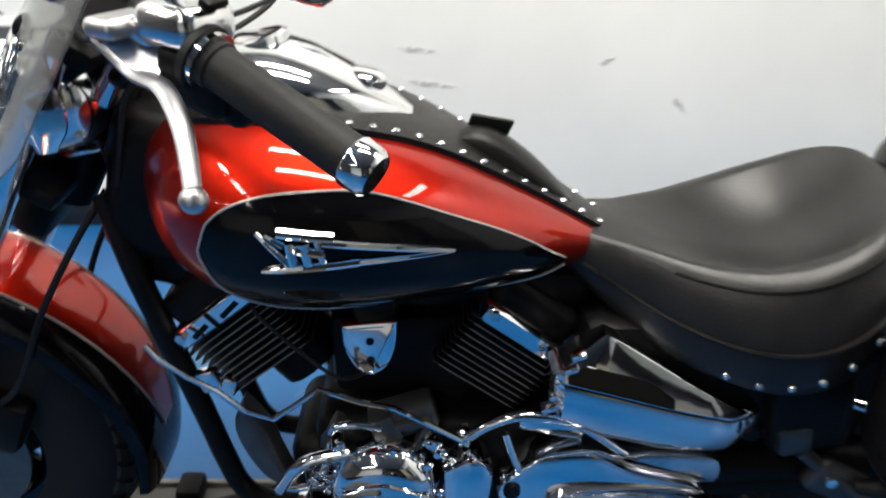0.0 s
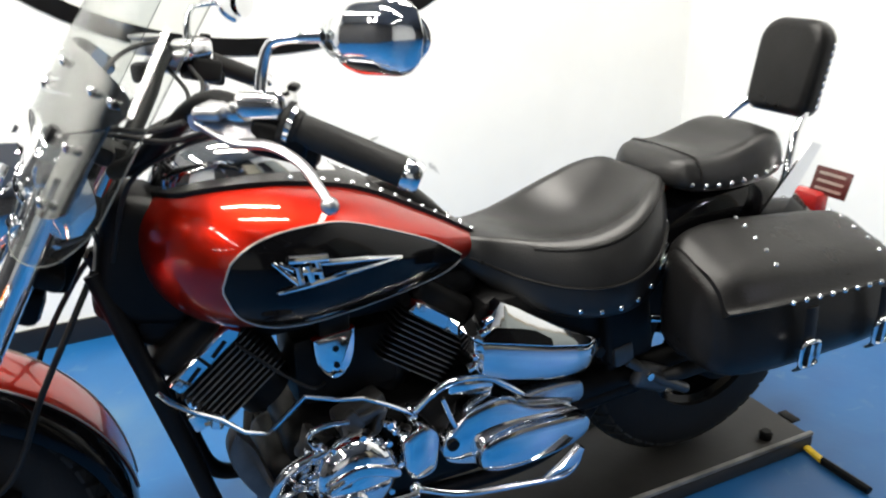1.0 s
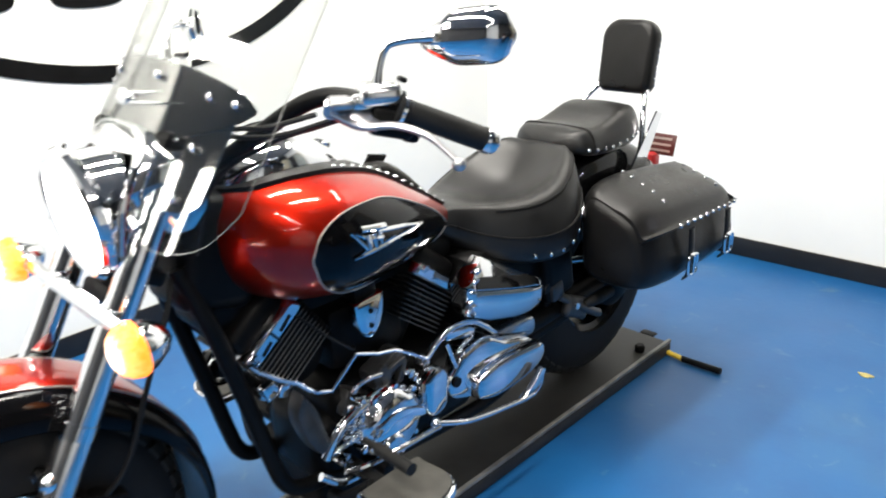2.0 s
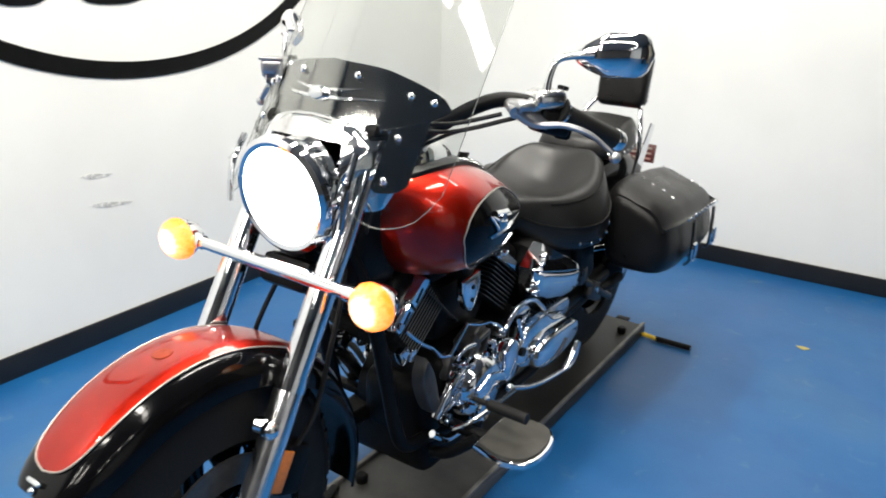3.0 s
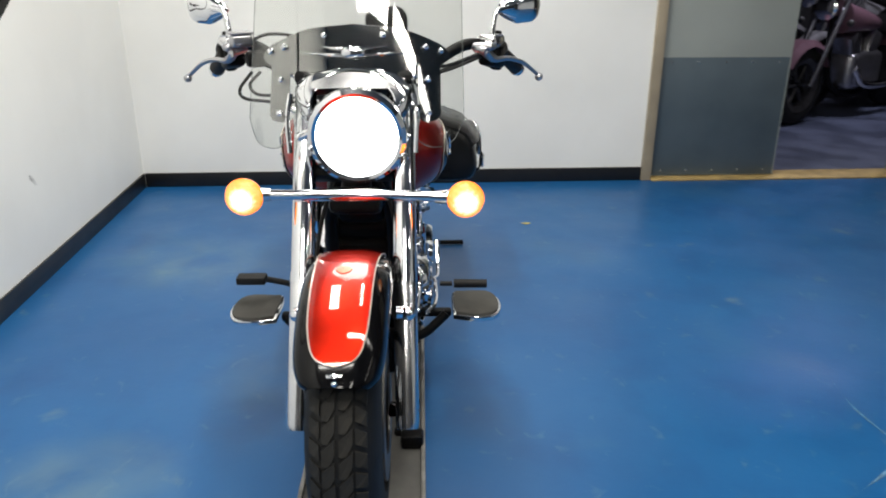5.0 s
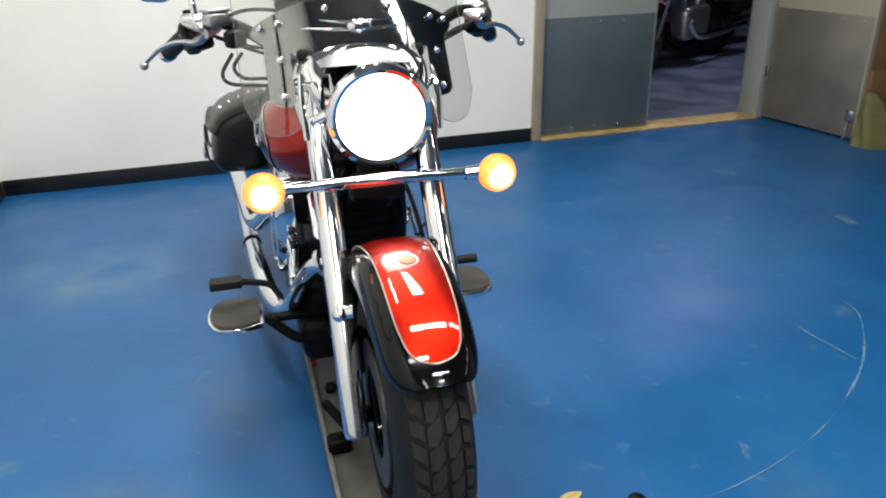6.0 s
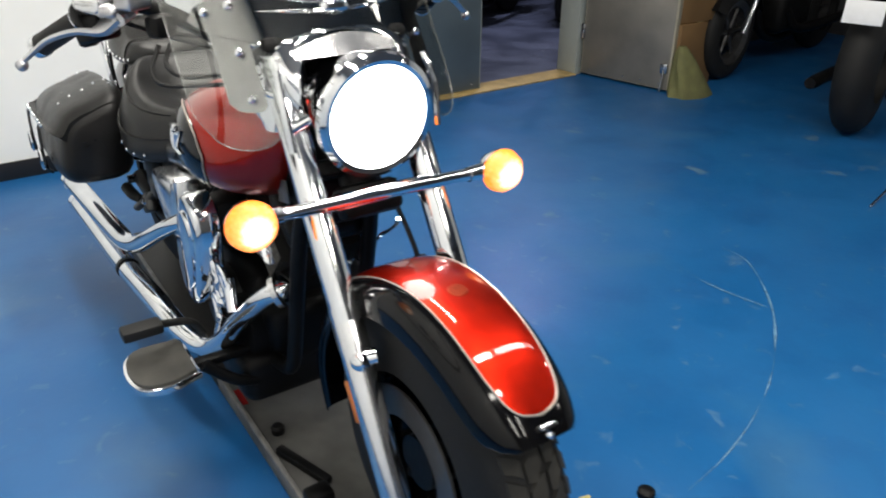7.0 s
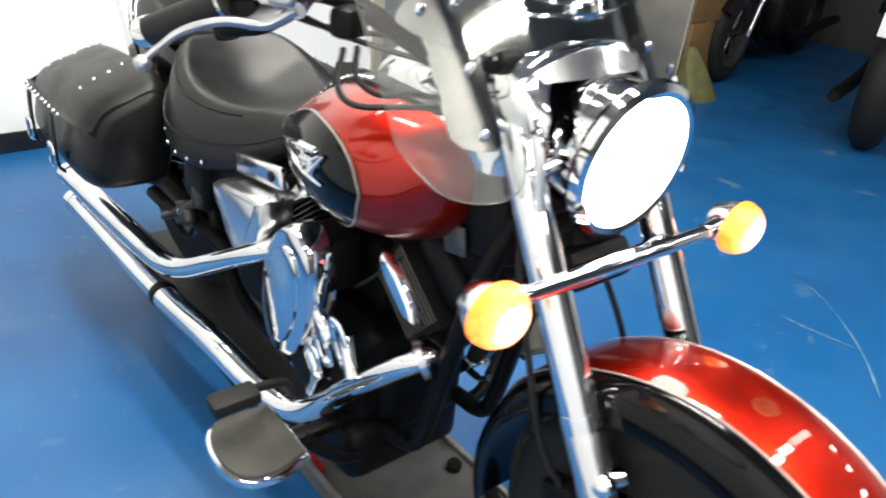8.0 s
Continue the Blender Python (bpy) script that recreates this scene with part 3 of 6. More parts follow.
def on_fender(d, across, lift):
    w = fender_width(d)
    u = math.asin(min(1, (abs(across) / w) ** (1 / 0.85))) / (math.pi / 2)
    rad = FR - fender_drop(d) * u ** 2.5 + lift
    ph = radians(d)
    return (across * (1 + lift / 0.2), AX - rad * math.cos(ph), AZ + rad * math.sin(ph))


rings = []
crown_steps = [46, 46.4, 46.9, 47.7, 49, 50.5] + list(range(52, 179, 3))
for d in crown_steps:
    cw = crown_width(d)
    top = [on_fender(d, cw * (-1 + 2 * i / 14), 0.0022) for i in range(15)]
    low = [on_fender(d, cw * (-1 + 2 * i / 14), 0.0002) for i in range(14, -1, -1)]
    rings.append(top + low)
part("crown", loft(rings), RED, fender, "red painted crown of the fender", steer=True)
edge = [on_fender(d, crown_width(d), 0.003) for d in reversed(crown_steps)] + [on_fender(45.5, 0, 0.003)] + [on_fender(d, -crown_width(d), 0.003) for d in crown_steps]
part("pinstripe", tube(edge, 0.0016, 6, 1), STRIPE, fender, steer=True)
part("fender_badge", join(lathe([(0, 0), (0.016, 0), (0.015, 0.0015), (0, 0.002)], 20, Vector((0, -0.1, 1)), on_fender(84, 0, 0.002))), COPPER, fender,
     "round copper coloured emblem", steer=True)
part("front_bumper_tip", rbox((0.03, 0.012, 0.008), on_fender(42.6, 0, 0.003), 0.003, (-50, 0, 0)), CHROME, fender, steer=True)
part("tip_screw", ball(0.006, on_fender(40.6, 0, 0.001), u=10, v=8), CHROME, fender, steer=True)

# headlamp
HL = Vector((0.012, 0.285, 0.898))
HAX = Vector((0, -1, -0.1)).normalized()
head = part("headlamp", lathe([(0.02, -0.15), (0.055, -0.14), (0.08, -0.11), (0.094, -0.05), (0.097, 0.0), (0.0, 0.0)], 48, HAX, HL), CHROME, bike,
            "round chrome headlamp, switched on", steer=True)
part("bezel", lathe([(0.09, -0.004), (0.102, -0.008), (0.109, 0.002), (0.107, 0.013), (0.098, 0.019), (0.09, 0.016), (0.089, 0.01)], 48, HAX, HL), CHROME, head, steer=True)
part("lens", lathe([(0.09, 0.002), (0.089, 0.012), (0.07, 0.021), (0.04, 0.027), (0.0, 0.029)], 40, HAX, HL), HEADLAMP, head, "glowing white glass lens", steer=True)
for s in (1, -1):
    part("lamp_ear", join(tube([(s * 0.09, 0.318, 0.9), (s * 0.122, 0.325, 0.885)], 0.012, 12), tube([(s * 0.118, 0.3, 0.83), (s * 0.118, 0.37, 0.95)], 0.011, 10)), CHROME, head, steer=True)

# turn signals
bar = part("signal_bar", join(tube([(-0.2, 0.25, 0.776), (-0.06, 0.245, 0.776), (0.06, 0.245, 0.774), (0.2, 0.25, 0.768)], 0.0115, 16),
                              rbox((0.2, 0.022, 0.026), (0, 0.25, 0.774), 0.008)), CHROME, bike, "chrome bar carrying the turn signals", steer=True)
for s in (1, -1):
    at = Vector((0.006 + s * 0.241, 0.243, 0.7715 - s * 0.0045))
    sig = part("turn_signal", lathe([(0.008, -0.045), (0.022, -0.035), (0.036, -0.012), (0.04, 0.0), (0.0, 0.0)], 28, (0, -1, -0.05), at), CHROME, bar, "bullet turn signal with a lit amber lens", steer=True)
    part("lens", lathe([(0.0, 0.0), (0.04, 0.0), (0.0415, 0.006), (0.038, 0.02), (0.029, 0.031), (0.015, 0.037), (0.0, 0.039)], 28, (0, -1, -0.05), at), AMBER, bar, "lit amber lens", steer=True)
    part("stem", tube([(s * 0.18, 0.25, 0.772 - s * 0.004), (s * 0.218, 0.25, 0.772 - s * 0.0045)], [0.014, 0.017], 14, 1), CHROME, bar, steer=True)


# ---- fuel tank ----
TOP = [(0.465, 0.845), (0.48, 0.872), (0.51, 0.895), (0.56, 0.912), (0.62, 0.914), (0.70, 0.902), (0.82, 0.862), (0.95, 0.79), (1.04, 0.735), (1.07, 0.715)]
BOT = [(0.465, 0.775), (0.48, 0.735), (0.51, 0.7), (0.56, 0.673), (0.62, 0.658), (0.70, 0.65), (0.85, 0.655), (0.95, 0.665), (1.04, 0.68), (1.07, 0.69)]
WID = [(0.465, 0.06), (0.475, 0.1), (0.49, 0.135), (0.52, 0.175), (0.56, 0.202), (0.61, 0.217), (0.66, 0.22), (0.74, 0.207), (0.86, 0.165), (0.96, 0.115), (1.04, 0.06), (1.07, 0.035)]
TN = 2.45


def tank_x(y, z, lift=0.0):
    zt, zb, w = smooth_interp(y, TOP) + lift, smooth_interp(y, BOT) - lift, smooth_interp(y, WID) + lift
    h, c = (zt - zb) / 2, (zt + zb) / 2
    return w * max(0.0, 1 - abs((z - c) / h) ** TN) ** (1 / TN)


def tank_top(y, x, lift=0.0):
    zt, zb, w = smooth_interp(y, TOP) + lift, smooth_interp(y, BOT) - lift, smooth_interp(y, WID) + lift
    h, c = (zt - zb) / 2, (zt + zb) / 2
    return c + h * max(0.0, 1 - min(1, abs(x) / w) ** TN) ** (1 / TN)


def super_ring(y, w, zt, zb, n, segs=48):
    h, c = (zt - zb) / 2, (zt + zb) / 2
    out = []
    for k in range(segs):
        a = 2 * math.pi * k / segs
        ca, sa = math.cos(a), math.sin(a)
        out.append((w * math.copysign(abs(ca) ** (2 / n), ca), y, c + h * math.copysign(abs(sa) ** (2 / n), sa)))
    return out


ys = [0.465 + 0.605 * (i / 50) ** 1.25 for i in range(51)]
tank = part("fuel_tank", loft([super_ring(y, smooth_interp(y, WID), smooth_interp(y, TOP), smooth_interp(y, BOT), TN) for y in ys]), RED, bike,
            "pearl red teardrop fuel tank with black side panels")
HI = [(0.565, 0.785), (0.58, 0.82), (0.62, 0.845), (0.68, 0.852), (0.76, 0.842), (0.86, 0.80), (0.94, 0.757), (1.0, 0.712)]
LO = [(0.565, 0.775), (0.58, 0.735), (0.62, 0.70), (0.68, 0.678), (0.76, 0.668), (0.86, 0.668), (0.94, 0.676), (1.0, 0.70)]
for s in (1, -1):
    rings = []
    for i in range(41):
        t = i / 40
        y = 0.565 + 0.435 * (t ** 1.5)
        hi, lo = smooth_interp(y, HI), smooth_interp(y, LO)
        zs = [lo + (hi - lo) * k / 14 for k in range(15)]
        rings.append([(s * tank_x(y, z, 0.002), y, z) for z in zs] + [(s * (tank_x(y, z, 0.002) - 0.003), y, z) for z in reversed(zs)])
    panel = part("side_panel", loft(rings), BLACK, tank, "gloss black oval side panel")
    edge = []
    for i in range(40, -1, -1):
        y = 0.565 + 0.435 * ((i / 40) ** 1.5)
        edge.append((s * tank_x(y, smooth_interp(y, HI), 0.003), y, smooth_interp(y, HI)))
    for i in range(0, 41):
        y = 0.565 + 0.435 * ((i / 40) ** 1.5)
        edge.append((s * tank_x(y, smooth_interp(y, LO), 0.003), y, smooth_interp(y, LO)))
    part("pinstripe", tube(edge, 0.0016, 6, 1), STRIPE, tank, "thin silver pinstripe")

    # winged chrome emblem lying on the panel
    def on_panel(y, z, lift):
        return Vector((s * (tank_x(y, z, 0.002) + lift), y, z))
    bits = []
    for (y0, z0, y1, z1, r0, r1) in ((0.658, 0.815, 0.718, 0.805, 0.0062, 0.0066), (0.705, 0.801, 0.79, 0.783, 0.005, 0.0042), (0.785, 0.784, 0.853, 0.766, 0.0046, 0.002),
                                     (0.682, 0.772, 0.745, 0.773, 0.0058, 0.0052), (0.74, 0.773, 0.853, 0.766, 0.0045, 0.002), (0.636, 0.815, 0.669, 0.778, 0.003, 0.0048),
                                     (0.645, 0.812, 0.664, 0.8, 0.0028, 0.0045), (0.638, 0.768, 0.684, 0.772, 0.0024, 0.006), (0.67, 0.803, 0.674, 0.776, 0.0055, 0.0065),
                                     (0.686, 0.802, 0.69, 0.775, 0.007, 0.006), (0.676, 0.795, 0.706, 0.788, 0.0065, 0.0058), (0.7, 0.806, 0.706, 0.776, 0.0045, 0.0045)):
        pts = [on_panel(y0 + (y1 - y0) * q / 4, z0 + (z1 - z0) * q / 4, 0.003) for q in range(5)]
        bits.append(tube(pts, [r0, r1], 8, 1))
    for bit in bits:
        part("emblem_feather", bit, CHROME, tank, "winged chrome emblem piece")

# tank bib, console and speedometer
rings = []
for i in range(31):
    y = 0.50 + 0.565 * i / 30
    w = smooth_interp(y, [(0.50, 0.05), (0.53, 0.1), (0.6, 0.122), (0.7, 0.112), (0.82, 0.08), (0.95, 0.052), (1.065, 0.033)])
    w = min(w, smooth_interp(y, WID) * 0.82)
    xs = [w * (-1 + 2 * k / 12) for k in range(13)]
    rings.append([(x, y, tank_top(y, x, 0.004) + 0.004) for x in xs] + [(x, y, tank_top(y, x, -0.003)) for x in reversed(xs)])
bib = part("tank_bib", loft(rings), LEATHER, bike, "studded black leather tank bib")
for i in range(14):
    y = 0.70 + 0.355 * i / 13
    w = min(smooth_interp(y, [(0.50, 0.05), (0.53, 0.1), (0.6, 0.122), (0.7, 0.112), (0.82, 0.08), (0.95, 0.052), (1.065, 0.033)]), smooth_interp(y, WID) * 0.82) - 0.009
    for s in (1, -1):
        part("stud", ball(0.0055, (s * w, y, tank_top(y, w, 0.004) + 0.004), (1, 1, 0.7), 8, 6), CHROME, bib)
rings = []
for i in range(17):
    y = 0.862 + 0.155 * i / 16
    up = 0.03 * math.sin(math.pi * min(1.0, (i / 16) ** 0.75)) + 0.001
    w = 0.036 * math.sin(math.pi * (0.12 + 0.76 * i / 16)) ** 0.5
    z0 = tank_top(y, 0, 0.004) + 0.003
    rings.append([(w * math.cos(math.pi * k / 10), y, z0 + up * math.sin(math.pi * k / 10) ** 0.8) for k in range(11)] + [(-w, y, z0 - 0.008), (w, y, z0 - 0.008)])
part("bib_pad", loft(rings), LEATHER, bib, "raised leather pad of the tank bib")
part("bib_tab", rbox((0.006, 0.06, 0.05), (-0.024, 0.9, 0.842), 0.002, (-14, 24, 4)), RUBBER, bib, "upturned dull strap end")
rings = []
for i in range(25):
    y = 0.495 + 0.305 * i / 24
    w = smooth_interp(y, [(0.495, 0.03), (0.52, 0.074), (0.58, 0.098), (0.66, 0.092), (0.74, 0.062), (0.8, 0.015)])
    h = smooth_interp(y, [(0.495, 0.012), (0.535, 0.046), (0.62, 0.058), (0.71, 0.04), (0.8, 0.006)])
    z0 = tank_top(y, w * 0.8, 0.006)
    rings.append([(w * math.cos(math.pi * k / 12), y, z0 - 0.004 + (h + 0.004) * math.sin(math.pi * k / 12) ** 0.7) for k in range(13)] + [(-w, y, z0 - 0.012), (w, y, z0 - 0.012)])
console = part("console", loft(rings), CHROME, tank, "chrome speedometer console on the tank")
part("speedometer", lathe([(0.0, 0), (0.045, 0), (0.046, 0.01), (0.04, 0.013), (0.038, 0.008), (0, 0.008)], 32, (0, -0.3, 1), (0, 0.605, 0.958)), CHROME, tank, "round speedometer with a chrome rim")
part("dial", lathe([(0, 0), (0.037, 0), (0.037, 0.002), (0, 0.002)], 32, (0, -0.3, 1), (0, 0.602, 0.9668)), BLACK, tank)
part("filler_cap", lathe([(0, 0), (0.026, 0), (0.027, 0.014), (0.02, 0.02), (0, 0.021)], 24, (0, 0.25, 1), (0, 0.74, 0.912)), CHROME, tank)


# ---- seats ----
def seat_rings(table, n=40):
    y0, y1 = table["w"][0][0], table["w"][-1][0]
    rings = []
    for i in range(n + 1):
        y = y0 + (y1 - y0) * i / n
        w, zr, d, zb = (smooth_interp(y, table[k]) for k in ("w", "rim", "dish", "bot"))
        side = []
        hgt = zr - zb
        for fx, fz in ((0.87, 0.0), (0.975, 0.08), (1.0, 0.22), (0.99, 0.41), (0.95, 0.61), (0.895, 0.78), (0.83, 0.905), (0.76, 0.978), (0.69, 1.0)):
            side.append((w * fx, zb + hgt * fz))
        for fx in (0.64, 0.59, 0.53, 0.45, 0.36, 0.24, 0.1):
            side.append((w * fx, zr - d * (1 - (fx / 0.69) ** 2) ** 1.25))
        ring_pts = [(x, y, z) for x, z in side] + [(-x, y, z) for x, z in reversed(side)]
        rings.append(ring_pts)
    return rings


SEAT = {"w": [(0.995, 0.025), (1.01, 0.05), (1.04, 0.075), (1.09, 0.1), (1.15, 0.145), (1.23, 0.194), (1.3, 0.211), (1.355, 0.2), (1.4, 0.173), (1.435, 0.138), (1.462, 0.1), (1.48, 0.062), (1.49, 0.03)],
        "rim": [(0.995, 0.712), (1.03, 0.726), (1.1, 0.719), (1.18, 0.714), (1.26, 0.724), (1.34, 0.752), (1.39, 0.778), (1.425, 0.792), (1.45, 0.793), (1.472, 0.78), (1.485, 0.755), (1.49, 0.73)],
        "dish": [(0.995, -0.006), (1.08, -0.003), (1.15, 0.008), (1.22, 0.028), (1.29, 0.047), (1.34, 0.052), (1.385, 0.042), (1.42, 0.022), (1.445, 0.005), (1.465, -0.004), (1.49, -0.004)],
        "bot": [(0.995, 0.685), (1.04, 0.65), (1.1, 0.602), (1.17, 0.572), (1.27, 0.562), (1.35, 0.58), (1.42, 0.62), (1.49, 0.68)]}
seat = part("rider_seat", loft(seat_rings(SEAT)), SEAT_LEATHER, bike, "wide black leather bucket seat with studs", smooth=60)
for s in (1, -1):
    for i in range(8):
        y = 1.205 + 0.255 * i / 7
        w, zb, zr = smooth_interp(y, SEAT["w"]), smooth_interp(y, SEAT["bot"]), smooth_interp(y, SEAT["rim"])
        part("stud", ball(0.0055, (s * w * 1.0, y, zb + (zr - zb) * (0.15 + 0.2 * (i / 7) ** 2)), (0.7, 1, 1), 8, 6), CHROME, seat)
    piping = []
    for i in range(25):
        y = 1.14 + 0.344 * i / 24
        w, zb, zr = smooth_interp(y, SEAT["w"]), smooth_interp(y, SEAT["bot"]), smooth_interp(y, SEAT["rim"])
        piping.append((s * w * 0.835, y, zb + (zr - zb) * 0.905 + 0.0005))
    part("piping", tube(piping, 0.0026, 6, 1), LEATHER, seat)
    welt = []
    for i in range(25):
        y = 1.03 + 0.41 * i / 24
        w, zb, zr = smooth_interp(y, SEAT["w"]), smooth_interp(y, SEAT["bot"]), smooth_interp(y, SEAT["rim"])
        welt.append((s * w * 0.995, y, zb + (zr - zb) * 0.46))
    part("welt", tube(welt, 0.003, 6, 1), LEATHER, seat)
PILL = {"w": [(1.462, 0.03), (1.472, 0.08), (1.5, 0.115), (1.56, 0.126), (1.66, 0.133), (1.73, 0.124), (1.775, 0.095), (1.792, 0.045)],
        "rim": [(1.462, 0.79), (1.472, 0.806), (1.495, 0.82), (1.53, 0.822), (1.59, 0.822), (1.65, 0.836), (1.7, 0.85), (1.745, 0.853), (1.78, 0.832), (1.792, 0.81)],
        "dish": [(1.462, -0.004), (1.54, -0.003), (1.6, 0.003), (1.66, 0.004), (1.74, -0.004), (1.792, -0.004)],
        "bot": [(1.462, 0.77), (1.54, 0.752), (1.66, 0.752), (1.792, 0.772)]}
pillion = part("pillion_seat", loft(seat_rings(PILL)), SEAT_LEATHER, bike, "small black leather passenger seat with studs", smooth=60)
for s in (1, -1):
    for i in range(9):
        y = 1.507 + 0.25 * i / 8
        w, zb, zr = smooth_interp(y, PILL["w"]), smooth_interp(y, PILL["bot"]), smooth_interp(y, PILL["rim"])
        part("stud", ball(0.0055, (s * w * 1.0, y, zb + (zr - zb) * 0.24), (0.7, 1, 1), 8, 6), CHROME, pillion)
seam = []
for fx, fz in ((1.0, 0.3), (0.97, 0.55), (0.9, 0.8), (0.78, 0.98), (0.5, 1.02), (0.0, 1.03), (-0.5, 1.02), (-0.78, 0.98), (-0.9, 0.8), (-0.97, 0.55), (-1.0, 0.3)):
    w, zb, zr = (smooth_interp(1.528, PILL[k]) for k in ("w", "bot", "rim"))
    seam.append((fx * w, 1.528, zb + (zr - zb) * fz + 0.001))
part("seam", tube(seam, 0.0026, 6, 4), LEATHER, pillion)
TILT = pose(0.01, 1.86, 0.968, -10)
rest_out = []
for cx, cz, r, a0 in ((0.034, 0.05, 0.052, 0), (-0.034, 0.05, 0.052, 90), (-0.058, -0.077, 0.026, 180), (0.058, -0.077, 0.026, 270)):
    rest_out += [(cx + r * math.cos(radians(a0 + 15 * k)), cz + r * math.sin(radians(a0 + 15 * k))) for k in range(7)]
rings = []
for t, k in ((-0.029, 0.8), (-0.027, 0.88), (-0.02, 0.96), (-0.01, 1.0), (0.012, 1.0), (0.022, 0.97), (0.028, 0.9), (0.03, 0.82)):
    rings.append([(a * k, t, b * k) for a, b in rest_out])
bm = loft(rings)
bm.transform(TILT)
rest = part("backrest", bm, LEATHER, bike, "padded black leather backrest with a studded edge", smooth=60)
for s in (1, -1):
    for i in range(9):
        bm = ball(0.005, (s * 0.085, 0.014, -0.075 + 0.13 * i / 8), (0.6, 1, 1), 8, 6)
        bm.transform(TILT)
        part("stud", bm, CHROME, rest)
part("sissy_bar", join(*(tube([(s * 0.13, 1.66, 0.6), (s * 0.125, 1.75, 0.72), (s * 0.1, 1.8, 0.84), (s * 0.07, 1.87, 0.9)], 0.009, 10) for s in (1, -1)),
                       *(plate([(1.7, 0.64), (1.74, 0.66), (1.84, 0.82), (1.81, 0.83), (1.68, 0.68)], s * 0.135 - 0.003, 0.006, 0, 1) for s in (1, -1)),
                       tube([(-0.07, 1.87, 0.9), (0, 1.875, 0.91), (0.07, 1.87, 0.9)], 0.009, 10)), CHROME, bike, "chrome backrest support bars")


# rear fender
def rear_ring(d):
    ph, r = radians(d), 0.397
    w = 0.112
    outer = [(w * math.sin(u * math.pi / 2), r - 0.11 * abs(u) ** 3) for u in (-1 + 2 * i / 14 for i in range(15))]
    inner = [(a * 0.96, b - 0.004) for a, b in reversed(outer)]
    return [(a, 1.645 - b * math.cos(ph), 0.372 + b * math.sin(ph)) for a, b in outer + inner]


rear = part("rear_fender", loft([rear_ring(d) for d in range(45, 190, 5)]), BLACK, bike, "gloss black rear fender with a red crown")
part("crown", loft([[(x * 0.78, 1.645 + (y - 1.645) * 1.008, 0.372 + (z - 0.372) * 1.008) for x, y, z in rear_ring(d)] for d in range(60, 188, 5)]), RED, rear, "red painted crown")
part("tail_lamp", join(rbox((0.09, 0.05, 0.06), (0, 2.0, 0.63), 0.015)), RED_LENS, rear, "red tail lamp")
for s in (1, -1):
    part("rear_signal", ball(0.022, (s * 0.085, 1.95, 0.6), (1, 0.8, 1)), RED_LENS, rear, "red lensed rear turn signal")
plate_ob = part("number_plate", rbox((0.1, 0.004, 0.066), (0.045, 2.015, 0.685), 0.002, (-15, 0, 0)), DARK_RED, rear, "small dark red plate with pale bars")
for k in range(3):
    part("plate_bar", rbox((0.072, 0.003, 0.007), (0.045, 2.0075 + 0.005 * k, 0.667 + 0.018 * k), 0, (-15, 0, 0)), STRIPE, plate_ob)


# ---- saddlebags ----
def bag_ring(y, k, z0, z1i, z1o, xi=0.15, xo=0.372, grow=0.0, low=None):
    """A rounded section of a bag: k shrinks it towards its ends."""
    cx, cz = (xi + xo) / 2, (z0 + (z1i + z1o) / 2) / 2
    zlow = z0 if low is None else low
    fall = 0.085 * (y - 1.57)
    z1i, z1o = z1i - fall, z1o - fall
    pts = [Vector((x, 0, z)) for x, z in ((xi, zlow), (xo - 0.03, zlow), (xo, zlow + min(0.05, (z1o - zlow) * 0.3)), (xo - 0.018, z1o - 0.05), (xo - 0.042, z1o - 0.01), (xo - 0.076, z1o + 0.012), (xi + 0.035, z1i), (xi, z1i - 0.03))]
    line = pts
    for cut_at in (0.19, 0.25):
        line = [q for i in range(len(line)) for q in (line[i].lerp(line[(i + 1) % len(line)], cut_at), line[i].lerp(line[(i + 1) % len(line)], 1 - cut_at))]
    return [(cx + (p.x - cx) * k + (grow if p.x > cx else -grow * 0.2), y, cz + (p.z - cz) * k + (grow if p.z > cz else 0)) for p in line]


